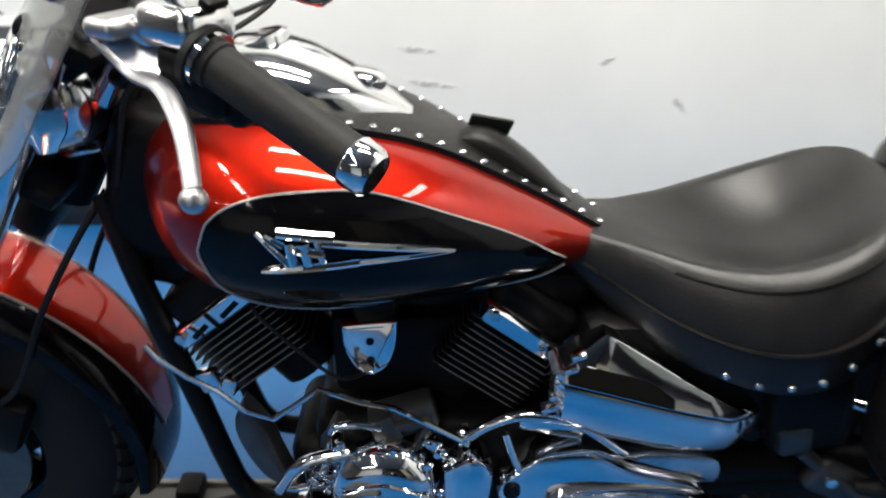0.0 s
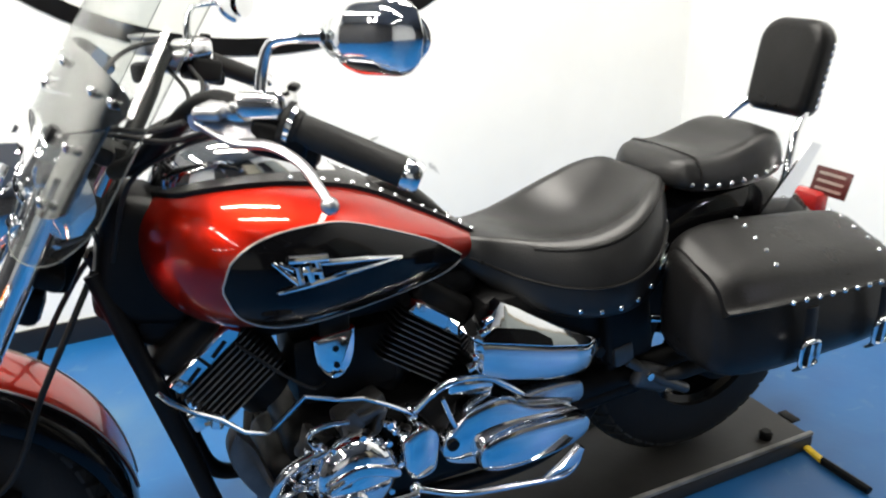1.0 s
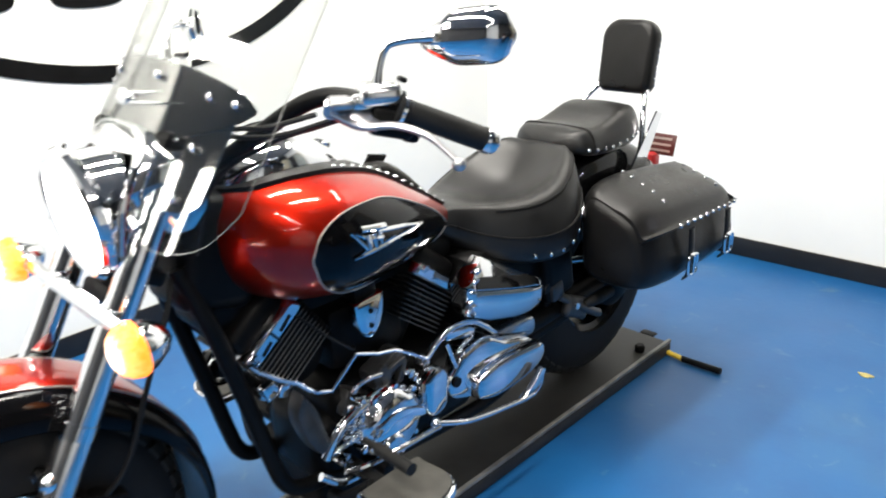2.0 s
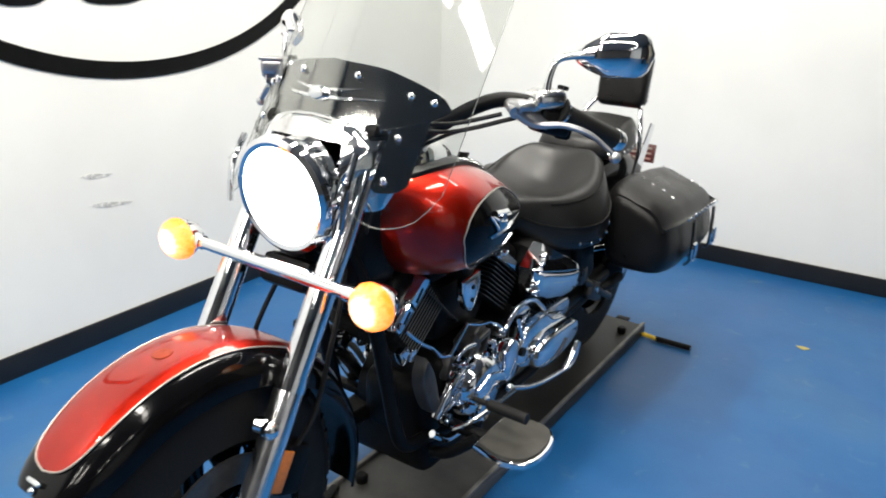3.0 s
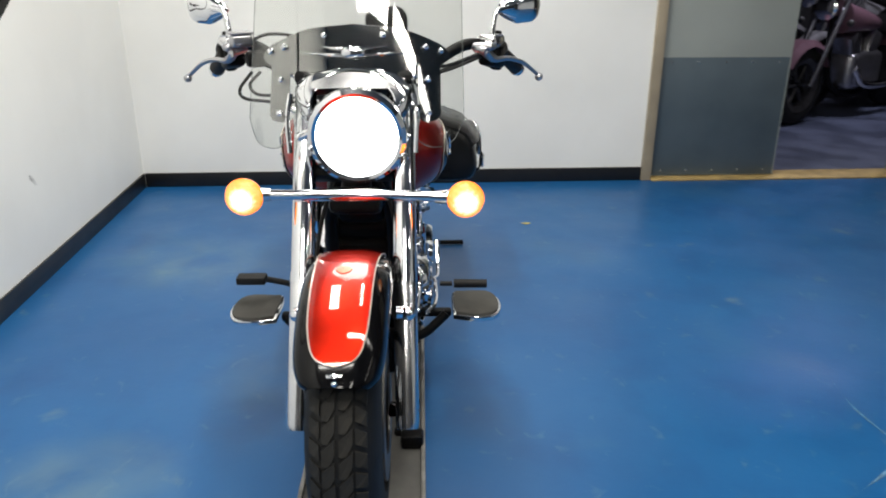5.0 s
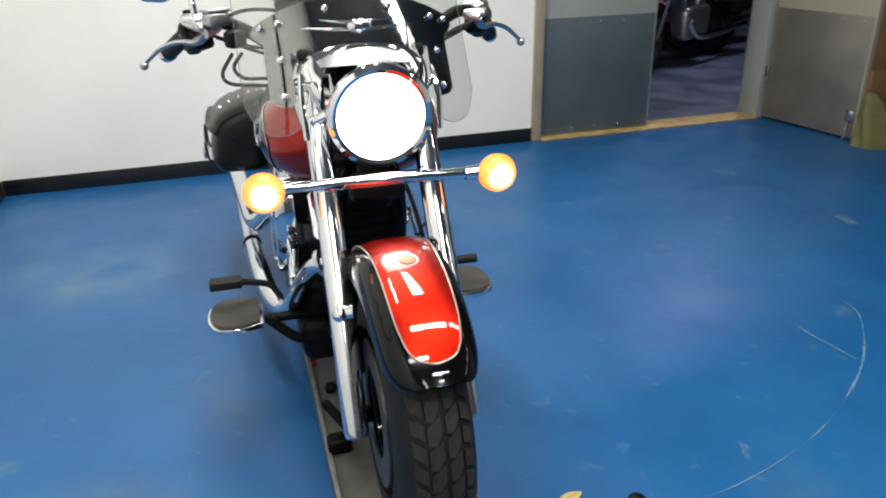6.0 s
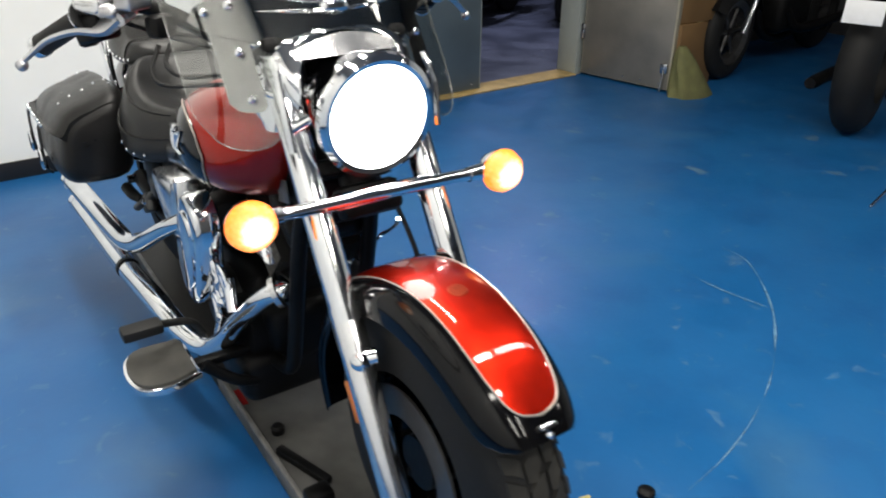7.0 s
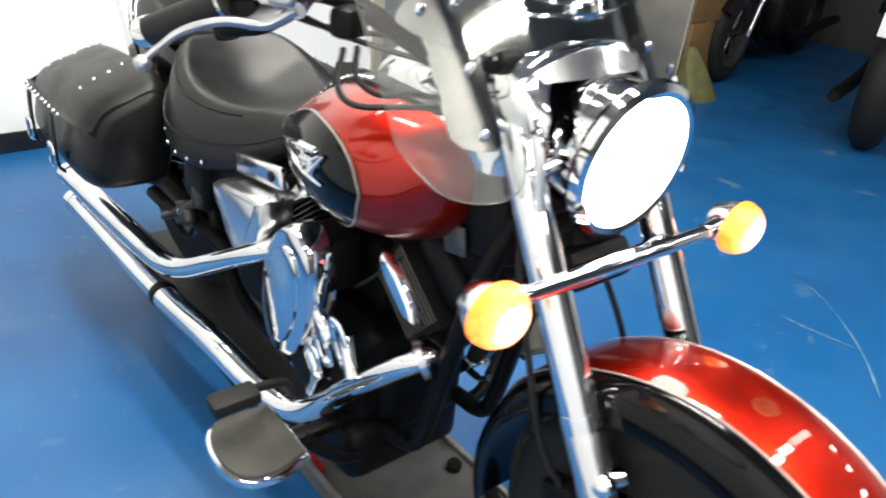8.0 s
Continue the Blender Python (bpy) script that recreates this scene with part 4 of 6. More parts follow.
YB = [(1.393, 0.6), (1.401, 0.745), (1.418, 0.845), (1.445, 0.915), (1.485, 0.965), (1.545, 1.0), (1.75, 1.0), (1.81, 0.985), (1.848, 0.955), (1.868, 0.91), (1.879, 0.84), (1.883, 0.72)]
for s in (1, -1):
    bm = loft([bag_ring(y, k, 0.447, 0.712, 0.655) for y, k in YB])
    lid_bm = loft([bag_ring(y, k, 0.447, 0.712, 0.655, grow=0.008, low=0.59) for y, k in ((1.405, 0.755), (1.422, 0.85), (1.449, 0.92), (1.488, 0.968), (1.55, 1.0), (1.75, 1.0), (1.815, 0.98), (1.85, 0.945), (1.871, 0.89), (1.882, 0.8))])
    bits = []
    for yb in (1.58, 1.782):
        strap = tube([(0.38, yb, 0.6), (0.383, yb, 0.55), (0.381, yb, 0.48), (0.37, yb, 0.462)], 0.016, 8, 4, 0.25)
        loop = [(0.39, yb + 0.0225 * math.copysign(abs(math.cos(q)) ** 0.5, math.cos(q)), 0.506 + 0.026 * math.copysign(abs(math.sin(q)) ** 0.5, math.sin(q))) for q in (2 * math.pi * k / 24 for k in range(25))]
        buckle = join(tube(loop, 0.0046, 8, 1), tube([(0.393, yb, 0.481), (0.394, yb, 0.528)], 0.0035, 8, 1))
        bits.append((strap, buckle))
    flip = (lambda b: b) if s > 0 else mirrored
    lid_skin = BVHTree.FromBMesh(lid_bm)
    bag = part("saddlebag", flip(bm), LEATHER, bike, "hard black leather saddlebag with studs and buckles", smooth=50)
    lid = part("lid", flip(lid_bm), LEATHER, bag, "studded leather lid flap", smooth=50)
    for strap, buckle in bits:
        part("strap", flip(strap), LEATHER, bag)
        part("buckle", flip(buckle), CHROME, bag, "square chrome buckle")
    studs = [(0.39, 1.53 + 0.305 * i / 9, 0.628 - 0.026 * i / 9) for i in range(10)] + [(0.32 - 0.14 * i / 4, 1.54 + 0.028 * i / 4, 0.672 + 0.05 * i / 4) for i in range(5)] \
        + [(0.32 - 0.14 * i / 4, 1.835 + 0.01 * i / 4, 0.65 + 0.05 * i / 4) for i in range(5)]
    studs = [lid_skin.find_nearest(Vector(p))[0] for p in studs]
    for x, y, z in studs:
        part("stud", ball(0.0055, (s * x, y, z), u=8, v=6), CHROME, lid)
    part("bag_bracket", tube([(s * 0.165, 1.395, 0.635), (s * 0.172, 1.44, 0.66), (s * 0.175, 1.49, 0.682)], 0.013, 10), CHROME, bag)
    part("bag_bracket", tube([(s * 0.13, 1.42, 0.5), (s * 0.17, 1.5, 0.5)], 0.01, 10), CHROME, bag)


# ---- handlebar and controls ----
half_bar = [(0.05, 0.452, 0.935), (0.09, 0.487, 0.952), (0.16, 0.53, 1.002), (0.22, 0.557, 1.041), (0.265, 0.58, 1.058), (0.31, 0.608, 1.053), (0.352, 0.66, 1.033)]
bars = part("handlebar", tube([(-x, y, z) for x, y, z in reversed(half_bar)] + half_bar, 0.014, 14), BLACK_METAL, bike,
            "wide black handlebar with chrome controls", steer=True)
for s in (1, -1):
    g0, g1 = Vector((s * 0.349, 0.655, 1.035)), Vector((s * 0.417, 0.788, 0.968))
    line = [g0.lerp(g1, q) for q in (0.0, 0.05, 0.06, 0.5, 0.86, 0.87)]
    grip = part("grip", tube(line, [0.021, 0.021, 0.019, 0.0195, 0.0195, 0.0195], 18, 1), RUBBER, bars, "black rubber grip", steer=True)
    part("grip_end", tube([g0.lerp(g1, q) for q in (0.86, 0.87, 0.97, 1.0)], [0.0205, 0.0215, 0.0205, 0.017], 18, 1), CHROME, bars, "ribbed chrome grip end", steer=True)
    part("grip_flange", tube([g0.lerp(g1, -0.03), g0.lerp(g1, 0.01)], 0.025, 18, 1), CHROME, bars, steer=True)
    part("switch_housing", join(rbox((0.058, 0.066, 0.036), (s * 0.326, 0.632, 1.06), 0.013, (0, 0, s * -32), 3), rbox((0.05, 0.03, 0.024), (s * 0.31, 0.606, 1.052), 0.008, (0, 0, s * -32), 2)), POLISHED, bars, "bright silver switch housing", steer=True)
    part("switch_block", join(rbox((0.05, 0.07, 0.046), (s * 0.332, 0.645, 1.018), 0.01, (-14, 0, s * -28), 3), rbox((0.03, 0.03, 0.03), (s * 0.345, 0.672, 0.998), 0.008, (-14, 0, s * -28), 2)), BLACK_METAL, bars, "black underside of the switch housing", steer=True)
    part("switch_tab", rbox((0.024, 0.012, 0.008), (s * 0.345, 0.662, 1.079), 0.003, (-18, 0, s * -28)), BLACK_METAL, bars, steer=True)
    part("grip_collar", tube([g0.lerp(g1, -0.07), g0.lerp(g1, -0.03)], 0.0275, 20, 1), RUBBER, bars, "black collar ring", steer=True)
    part("lever_perch", join(rbox((0.09, 0.036, 0.018), (s * 0.292, 0.582, 1.054), 0.008, (0, 0, s * -30), 3), tube([(s * 0.285, 0.58, 1.05), (s * 0.312, 0.55, 1.043)], 0.011, 10)), ALU, bars, steer=True)
    web = [Vector((s * x, y, z)) for x, y, z in ((0.283, 0.562, 1.054), (0.298, 0.549, 1.048), (0.318, 0.562, 1.035), (0.333, 0.585, 1.021), (0.348, 0.604, 1.014), (0.343, 0.612, 1.02), (0.329, 0.611, 1.032), (0.325, 0.62, 1.043), (0.318, 0.632, 1.052), (0.3, 0.603, 1.058))]
    lift = Vector((s * 0.4, -0.1, 0.9)) * 0.0045
    web_bm = loft([[tuple(v * 0.985 + web[7] * 0.015 + lift) for v in web], [tuple(v + lift * 0.6) for v in web], [tuple(v - lift) for v in web]])
    bmesh.ops.recalc_face_normals(web_bm, faces=web_bm.faces)
    part("lever_web", web_bm, ALU, bars, "flat alloy lever bracket", steer=True)
    lever_line = curve_points([(s * 0.305, 0.555, 1.043), (s * 0.33, 0.588, 1.02), (s * 0.37, 0.622, 1.019), (s * 0.41, 0.645, 1.006), (s * 0.437, 0.656, 0.986), (s * 0.456, 0.662, 0.97)], 6)
    part("lever", join(tube(lever_line, [0.012, 0.011, 0.0092, 0.0082, 0.007, 0.0065], 10, 1, 0.65), ball(0.0105, (s * 0.4575, 0.6625, 0.966))), ALU, bars, "bent alloy lever with a ball end", steer=True)
    stem = curve_points([(s * 0.33, 0.625, 1.07), (s * 0.332, 0.63, 1.1), (s * 0.34, 0.64, 1.128), (s * 0.36, 0.66, 1.136), (s * 0.385, 0.69, 1.138)], 5)
    mir = part("mirror", tube(stem, [0.008, 0.007, 0.006, 0.006, 0.008], 10, 1), CHROME, bike, "chrome teardrop mirror on a bent stem", steer=True)
    # teardrop shell across x, flat glass towards the rider
    rings = []
    for i in range(17):
        u = i / 16
        wid = (u / 0.45) ** 0.6 if u < 0.45 else (1.0 if u < 0.74 else math.sqrt(max(0.0, 1 - ((u - 0.74) / 0.26) ** 2.4)))
        cx = 0.343 + 0.127 * u
        rings.append([(s * cx, 0.742 + 0.6 * (cx - 0.416) - (0.034 * math.sin(q) if math.sin(q) > 0 else 0.012 * math.sin(q)) * max(wid, 0.03),
                       1.136 + 0.006 * (u - 0.5) + 0.042 * max(wid, 0.03) * math.cos(q)) for q in (2 * math.pi * k / 20 for k in range(20))])
    part("shell", loft(rings), CHROME, mir, steer=True)
    gl = loft([[(s * (0.418 + r * 0.045 * math.cos(q)), 0.7565 + h + 0.6 * r * 0.045 * math.cos(q), 1.136 + r * 0.033 * math.sin(q)) for q in (2 * math.pi * k / 28 for k in range(28))] for r, h in ((1.0, 0.0), (1.0, 0.003), (0.5, 0.0035), (0.02, 0.0036))])
    part("mirror_glass", gl, CHROME, mir, "flat mirror glass", steer=True)
part("master_cylinder", join(rbox((0.052, 0.038, 0.03), (-0.285, 0.55, 1.072), 0.008, (0, 0, 30), 3), rbox((0.056, 0.042, 0.007), (-0.285, 0.55, 1.09), 0.003, (0, 0, 30))), ALU, bars,
     "square silver brake fluid reservoir", steer=True)
part("brake_switch", rbox((0.045, 0.035, 0.038), (-0.25, 0.535, 1.03), 0.01, (0, 0, 25)), BLACK_METAL, bars, steer=True)
for s in (1, -1):
    part("bar_riser", tube([(s * 0.048, 0.425, 0.905), (s * 0.048, 0.456, 0.953)], 0.019, 14), CHROME, bars, steer=True)
cables = [[(-0.3, 0.6, 1.05), (-0.22, 0.57, 1.085), (-0.12, 0.49, 1.075), (-0.06, 0.43, 1.0), (-0.04, 0.42, 0.85)],
          [(-0.3, 0.62, 1.03), (-0.22, 0.63, 1.0), (-0.1, 0.58, 0.985), (0.0, 0.49, 0.96), (0.03, 0.43, 0.86)],
          [(0.29, 0.54, 1.04), (0.22, 0.5, 1.02), (0.14, 0.44, 1.01), (0.06, 0.4, 0.94), (0.05, 0.42, 0.8)],
          [(0.3, 0.57, 1.03), (0.2, 0.52, 1.0), (0.1, 0.44, 1.0), (-0.04, 0.38, 0.96), (-0.07, 0.4, 0.82)],
          [(-0.26, 0.53, 1.0), (-0.285, 0.5, 0.965), (-0.27, 0.48, 0.945), (-0.2, 0.46, 0.94), (-0.1, 0.42, 0.93), (-0.06, 0.42, 0.8)],
          [(-0.24, 0.53, 1.0), (-0.26, 0.5, 0.975), (-0.24, 0.48, 0.955), (-0.18, 0.47, 0.95), (-0.1, 0.44, 0.92), (-0.04, 0.42, 0.8)],
          [(-0.29, 0.58, 1.03), (-0.2, 0.6, 0.99), (-0.1, 0.56, 0.96), (0.02, 0.46, 0.93), (0.06, 0.42, 0.84)],
          [(0.3, 0.6, 1.03), (0.24, 0.58, 1.01), (0.16, 0.54, 0.98), (0.09, 0.47, 0.92), (0.07, 0.43, 0.8)]]
for pts in cables:
    part("cable", tube(pts, 0.004, 8, 6), RUBBER, bars, "black control cable", steer=True)
for s in (1, -1):
    part("brake_hose", tube([(s * 0.04, 0.4, 0.78), (s * 0.075, 0.36, 0.72), (s * 0.095, 0.3, 0.62), (s * 0.1, 0.24, 0.5), (s * 0.09, 0.17, 0.44)], 0.005, 8, 6), RUBBER, bars, "black brake hose", steer=True)


# ---- windshield ----
def ws_y(x, z):
    return 0.385 + 0.66 * (z - 1.06) + 2.15 * x * x


def ws_low(x):
    return smooth_interp(abs(x), [(0.0, 1.005), (0.08, 1.0), (0.112, 0.97), (0.135, 0.895), (0.16, 0.868), (0.2, 0.86), (0.23, 0.872), (0.25, 0.91)])


def ws_high(x):
    return smooth_interp(abs(x), [(0.0, 1.45), (0.12, 1.44), (0.2, 1.4), (0.235, 1.33), (0.25, 1.25)])


def sheet(xs, low, high, lift, thick, rows=14):
    """A curved sheet that follows the windshield."""
    top = []
    for x in xs:
        front = [(x, ws_y(x, z) - lift, z) for z in (low(x) + (high(x) - low(x)) * k / rows for k in range(rows + 1))]
        top.append(front + [(x, y + thick, z) for x, y, z in reversed(front)])
    return loft(top)


WX = [-0.25 + 0.5 * i / 44 for i in range(45)]
shield = part("windshield", sheet(WX, ws_low, ws_high, 0.0, 0.004), GLASS, bike, "clear curved acrylic windshield", steer=True)
shield.visible_shadow = False
edge = [(x, ws_y(x, ws_low(x)) + 0.002, ws_low(x)) for x in WX]
part("edge_bead", tube([(-0.25, ws_y(0.25, 1.25) + 0.002, 1.25)] + edge + [(0.25, ws_y(0.25, 1.25) + 0.002, 1.25)], 0.0008, 6, 1), PALE_EDGE, shield, "pale polished sheet edge", steer=True)
trim_low = lambda x: smooth_interp(abs(x), [(0.0, 1.028), (0.06, 1.022), (0.11, 1.006), (0.14, 1.013), (0.18, 1.021), (0.205, 1.029), (0.219, 1.04)])
trim_high = lambda x: smooth_interp(abs(x), [(0.0, 1.12), (0.1, 1.109), (0.15, 1.092), (0.18, 1.078), (0.205, 1.063), (0.219, 1.045)])
trim = part("shield_trim", sheet([-0.219 + 0.438 * i / 36 for i in range(37)], trim_low, trim_high, -0.007, 0.003, 6), BLACK_PLASTIC, bike, "gloss black lower trim plate of the windshield", steer=True)
lip = [(x, ws_y(x, trim_low(x)) + 0.006, trim_low(x) - 0.001) for x in (-0.135 + 0.27 * i / 24 for i in range(25))]
part("chrome_lip", tube(lip, 0.004, 8, 1), CHROME, trim, "curved chrome lip", steer=True)
part("chrome_crescent", sheet([-0.122 + 0.244 * i / 28 for i in range(29)], lambda x: 0.992 - 0.006 * (x / 0.12) ** 2, lambda x: 1.024 - 0.034 * (abs(x) / 0.12) ** 1.7, 0.004, 0.003, 5), POLISHED, trim, "satin crescent plate over the headlamp", steer=True)
bits = [ball(0.02, (0, ws_y(0, 1.06) + 0.004, 1.06), (1.35, 0.5, 0.8))]
for s in (1, -1):
    for z0, z1, n in ((1.068, 1.074, 0.08), (1.055, 1.058, 0.125)):
        bits.append(tube([(s * 0.012, ws_y(0.012, z0) + 0.006, z0), (s * n * 0.5, ws_y(n * 0.5, z0) + 0.005, z0 + 0.002), (s * n, ws_y(n, z1) + 0.006, z1)], [0.005, 0.003, 0.001], 8, 4))
part("trim_emblem", join(*bits), CHROME, trim, "winged chrome emblem", steer=True)
for s in (1, -1):
    a, b = 0.146, 0.196
    brk = part("shield_bracket", sheet([s * (a + (b - a) * i / 6) for i in range(7)], lambda x: 0.912 + 0.01 * ((abs(x) - 0.171) / 0.025) ** 4, lambda x: 1.04, -0.012, 0.004, 8), BLACK_PLASTIC, shield,
               "gloss black windshield bracket", steer=True)
    for (x, z) in ((0.162, 1.067), (0.166, 1.0), (0.168, 0.933), (0.066, 1.096), (0.197, 1.056)):
        part("bolt", ball(0.0075, (s * x, ws_y(x, z) - 0.001, z), (1, 0.6, 1), 12, 8), CHROME, shield, "chrome dome bolt", steer=True)
    for zc, yy in ((0.95, 0.36), (1.02, 0.42)):
        part("shield_clamp", tube([(s * 0.168, ws_y(0.17, zc) + 0.02, zc), (s * 0.12, yy, zc - 0.02)], 0.007, 10), CHROME, shield, steer=True)
    part("light_bracket", tube([(s * 0.135, 0.33, 0.98), (s * 0.14, 0.3, 0.93), (s * 0.137, 0.285, 0.86)], 0.006, 8, 6), CHROME, bike, "bent chrome lamp bracket", steer=True)

# chrome cowl: an arch over the lamp whose wings come down in front of the fork
COWL_FRONT = {"x": [(0, 0.0), (0.3, 0.048), (0.6, 0.086), (0.8, 0.1), (1.0, 0.104), (1.12, 0.108)], "y": [(0, 0.366), (0.3, 0.362), (0.6, 0.348), (0.8, 0.328), (1.0, 0.338), (1.12, 0.362)], "z": [(0, 1.012), (0.3, 1.006), (0.6, 0.984), (0.8, 0.945), (1.0, 0.9), (1.12, 0.868)]}
COWL_REAR = {"x": [(0, 0.0), (0.3, 0.055), (0.6, 0.108), (0.8, 0.138), (1.0, 0.148), (1.12, 0.14)], "y": [(0, 0.39), (0.3, 0.392), (0.6, 0.402), (0.8, 0.412), (1.0, 0.425), (1.12, 0.4)], "z": [(0, 1.03), (0.3, 1.024), (0.6, 1.012), (0.8, 0.985), (1.0, 0.91), (1.12, 0.872)]}
rings = []
for k in range(-28, 29):
    q = k / 25
    fr, re = (Vector((math.copysign(smooth_interp(abs(q), e["x"]), q), smooth_interp(abs(q), e["y"]), smooth_interp(abs(q), e["z"]))) for e in (COWL_FRONT, COWL_REAR))
    out = Vector((math.sin(q * 1.45), -0.25, math.cos(q * 1.45)))
    line = [fr.lerp(re, i / 6) + out * (0.012 * math.sin(math.pi * i / 6)) for i in range(7)]
    rings.append([tuple(v) for v in line] + [tuple(v - out * 0.003) for v in reversed(line)])
part("lamp_cowl", loft(rings), CHROME, bike, "chrome cowl over and beside the headlamp", steer=True)


# ---- frame ----
for s in (1, -1):
    part("frame_tube", tube([(s * 0.05, 0.4, 0.78), (s * 0.072, 0.428, 0.68), (s * 0.078, 0.453, 0.585), (s * 0.08, 0.485, 0.455), (s * 0.082, 0.51, 0.345), (s * 0.084, 0.528, 0.29), (s * 0.086, 0.56, 0.262), (s * 0.09, 0.63, 0.25),
                             (s * 0.1, 0.8, 0.225), (s * 0.1, 1.15, 0.21), (s * 0.1, 1.3, 0.3), (s * 0.11, 1.38, 0.5), (s * 0.12, 1.45, 0.62)], 0.0165, 14), BLACK_METAL, bike, "black tubular frame")
    part("swing_arm", tube([(s * 0.11, 1.22, 0.33), (s * 0.115, 1.45, 0.35), (s * 0.115, 1.66, 0.37)], 0.025, 12), BLACK_METAL, bike)
    part("fender_strut", tube([(s * 0.115, 1.3, 0.58), (s * 0.12, 1.5, 0.62), (s * 0.12, 1.85, 0.6)], 0.017, 10, flat=0.8), CHROME, bike, "chrome fender strut")
    part("shock_cover", rbox((0.05, 0.12, 0.18), (s * 0.12, 1.36, 0.5), 0.03, (10, 0, 0), 3), BLACK_METAL, bike)
part("neck_block", rbox((0.12, 0.17, 0.12), (0, 0.515, 0.685), 0.025, (-14, 0, 0), 3), BLACK_METAL, bike, "black frame neck block")
part("neck_plate", rbox((0.004, 0.05, 0.046), (-0.083, 0.49, 0.712), 0.0015, (-12, 0, 0)), DARK_ALU, bike, "dull grey plate on the frame neck")
part("frame_spine", rbox((0.13, 0.5, 0.06), (0, 0.8, 0.64), 0.02), BLACK_METAL, bike)
part("battery_box", rbox((0.24, 0.3, 0.2), (0, 1.18, 0.52), 0.03), BLACK_METAL, bike, "black battery box under the seat")
part("axle", tube([(-0.16, 1.645, 0.372), (0.16, 1.645, 0.372)], 0.014, 12), STEEL, bike)
part("final_drive", join(lathe([(0.0, 0.02), (0.07, 0.03), (0.085, 0.06), (0.08, 0.1), (0.045, 0.125), (0, 0.13)], 28, (1, 0, 0), (0.03, 1.645, 0.372)), tube([(0.1, 1.25, 0.36), (0.105, 1.6, 0.37)], 0.035, 14)), BLACK_METAL,
     bike, "black shaft drive housing")
for k in range(6):
    q = 2 * math.pi * k / 6
    part("hub_bolt", lathe([(0, 0), (0.009, 0), (0.008, 0.008), (0, 0.009)], 8, (1, 0, 0), (0.126, 1.645 + 0.058 * math.cos(q), 0.372 + 0.058 * math.sin(q))), CHROME, bike)

# ---- engine ----
engine = part("engine", rbox((0.22, 0.42, 0.22), (0, 0.86, 0.33), 0.04, (0, 0, 0), 3), BLACK_METAL, bike, "black air-cooled V-twin engine with chrome covers")
part("front_case", rbox((0.2, 0.23, 0.17), (0, 0.722, 0.3), 0.04, (0, 0, 0), 3), BLACK_METAL, engine)
part("sump", rbox((0.27, 0.2, 0.13), (-0.035, 0.71, 0.205), 0.035, (0, 0, 0), 3), BLACK_METAL, engine)
part("gear_case", rbox((0.24, 0.24, 0.18), (0, 1.1, 0.34), 0.05, (0, 0, 0), 3), BLACK_METAL, engine)
part("valley", rbox((0.14, 0.2, 0.14), (0, 0.78, 0.53), 0.02), BLACK_METAL, engine)


def cylinder(y, z, tilt, slots):
    """A finned cylinder leaning by tilt degrees towards the rear, the middle of its fins at y, z."""
    m = pose(0, y, z, -tilt)

    def put(nm, bm, mat, parent, label=""):
        bm.transform(m)
        return part(nm, bm, mat, parent, label)
    cyl = put("cylinder", join(lathe([(0.0, -0.115), (0.06, -0.115), (0.06, 0.1), (0.0, 0.1)], 28)), BLACK_METAL, bike, "black finned engine cylinder")
    for k in range(10):
        h = -0.05 + 0.0106 * k
        size = 0.074 + 0.0006 * k
        put("fin", rbox((0.204, size * 2, 0.003), (0, 0, h), 0.0012, segs=1), FIN, cyl)
        for s in (1, -1):
            put("fin_edge", rbox((0.002, size * 1.7, 0.002), (s * 0.1022, 0, h + 0.0004), 0), FIN_EDGE, cyl)
    put("head", rbox((0.17, 0.14, 0.06), (0, 0, 0.085), 0.02, segs=3), BLACK_METAL, cyl)
    for s in (1,) if slots else (1, -1):
        trim = put("head_trim", loft([[(s * x, u * w, 0.06 + v * hh) for u, v in ((-1, -0.7), (-0.93, -1), (0.88, -1), (1, -0.6), (0.9, 0.8), (0.8, 1), (-0.85, 1), (-1, 0.7))] for x, w, hh in ((0.07, 0.072, 0.016), (0.102, 0.072, 0.0155), (0.109, 0.067, 0.011))]),
                   CHROME, cyl, "chrome cylinder head trim")
        if slots:
            for u, w, v in ((-0.03, 0.03, -0.004), (0.026, 0.034, -0.003)):
                put("slot", rbox((0.003, w, 0.008), (s * 0.1085, u, 0.06 + v), 0.001, (8, 0, 0)), BLACK_METAL, trim)
            put("rib", rbox((0.012, 0.005, 0.03), (s * 0.107, -0.004, 0.058), 0.002), BLACK_METAL, trim)
        put("head_bolt", lathe([(0.0, 0), (0.008, 0), (0.008, 0.008), (0, 0.009)], 6, (s, 0, 0), (s * 0.108, -0.056, 0.066)), STEEL, cyl)
    return cyl


cylinder(0.573, 0.578, -39, True)
cylinder(0.917, 0.546, 36.5, False)
for s in (1, -1):
    part("plug_lead", tube([(s * 0.1, 0.585, 0.64), (s * 0.112, 0.6, 0.625), (s * 0.116, 0.65, 0.572), (s * 0.114, 0.7, 0.528), (s * 0.06, 0.74, 0.5)], 0.003, 8, 6), RUBBER, engine)
horn = part("horn_shield", plate([(0.706, 0.618), (0.712, 0.624), (0.776, 0.63), (0.781, 0.624), (0.778, 0.588), (0.766, 0.556), (0.744, 0.54), (0.722, 0.553), (0.708, 0.585)], 0.105, 0.02, 0.007, 3), CHROME, bike,
            "chrome shield-shaped cover between the cylinders")
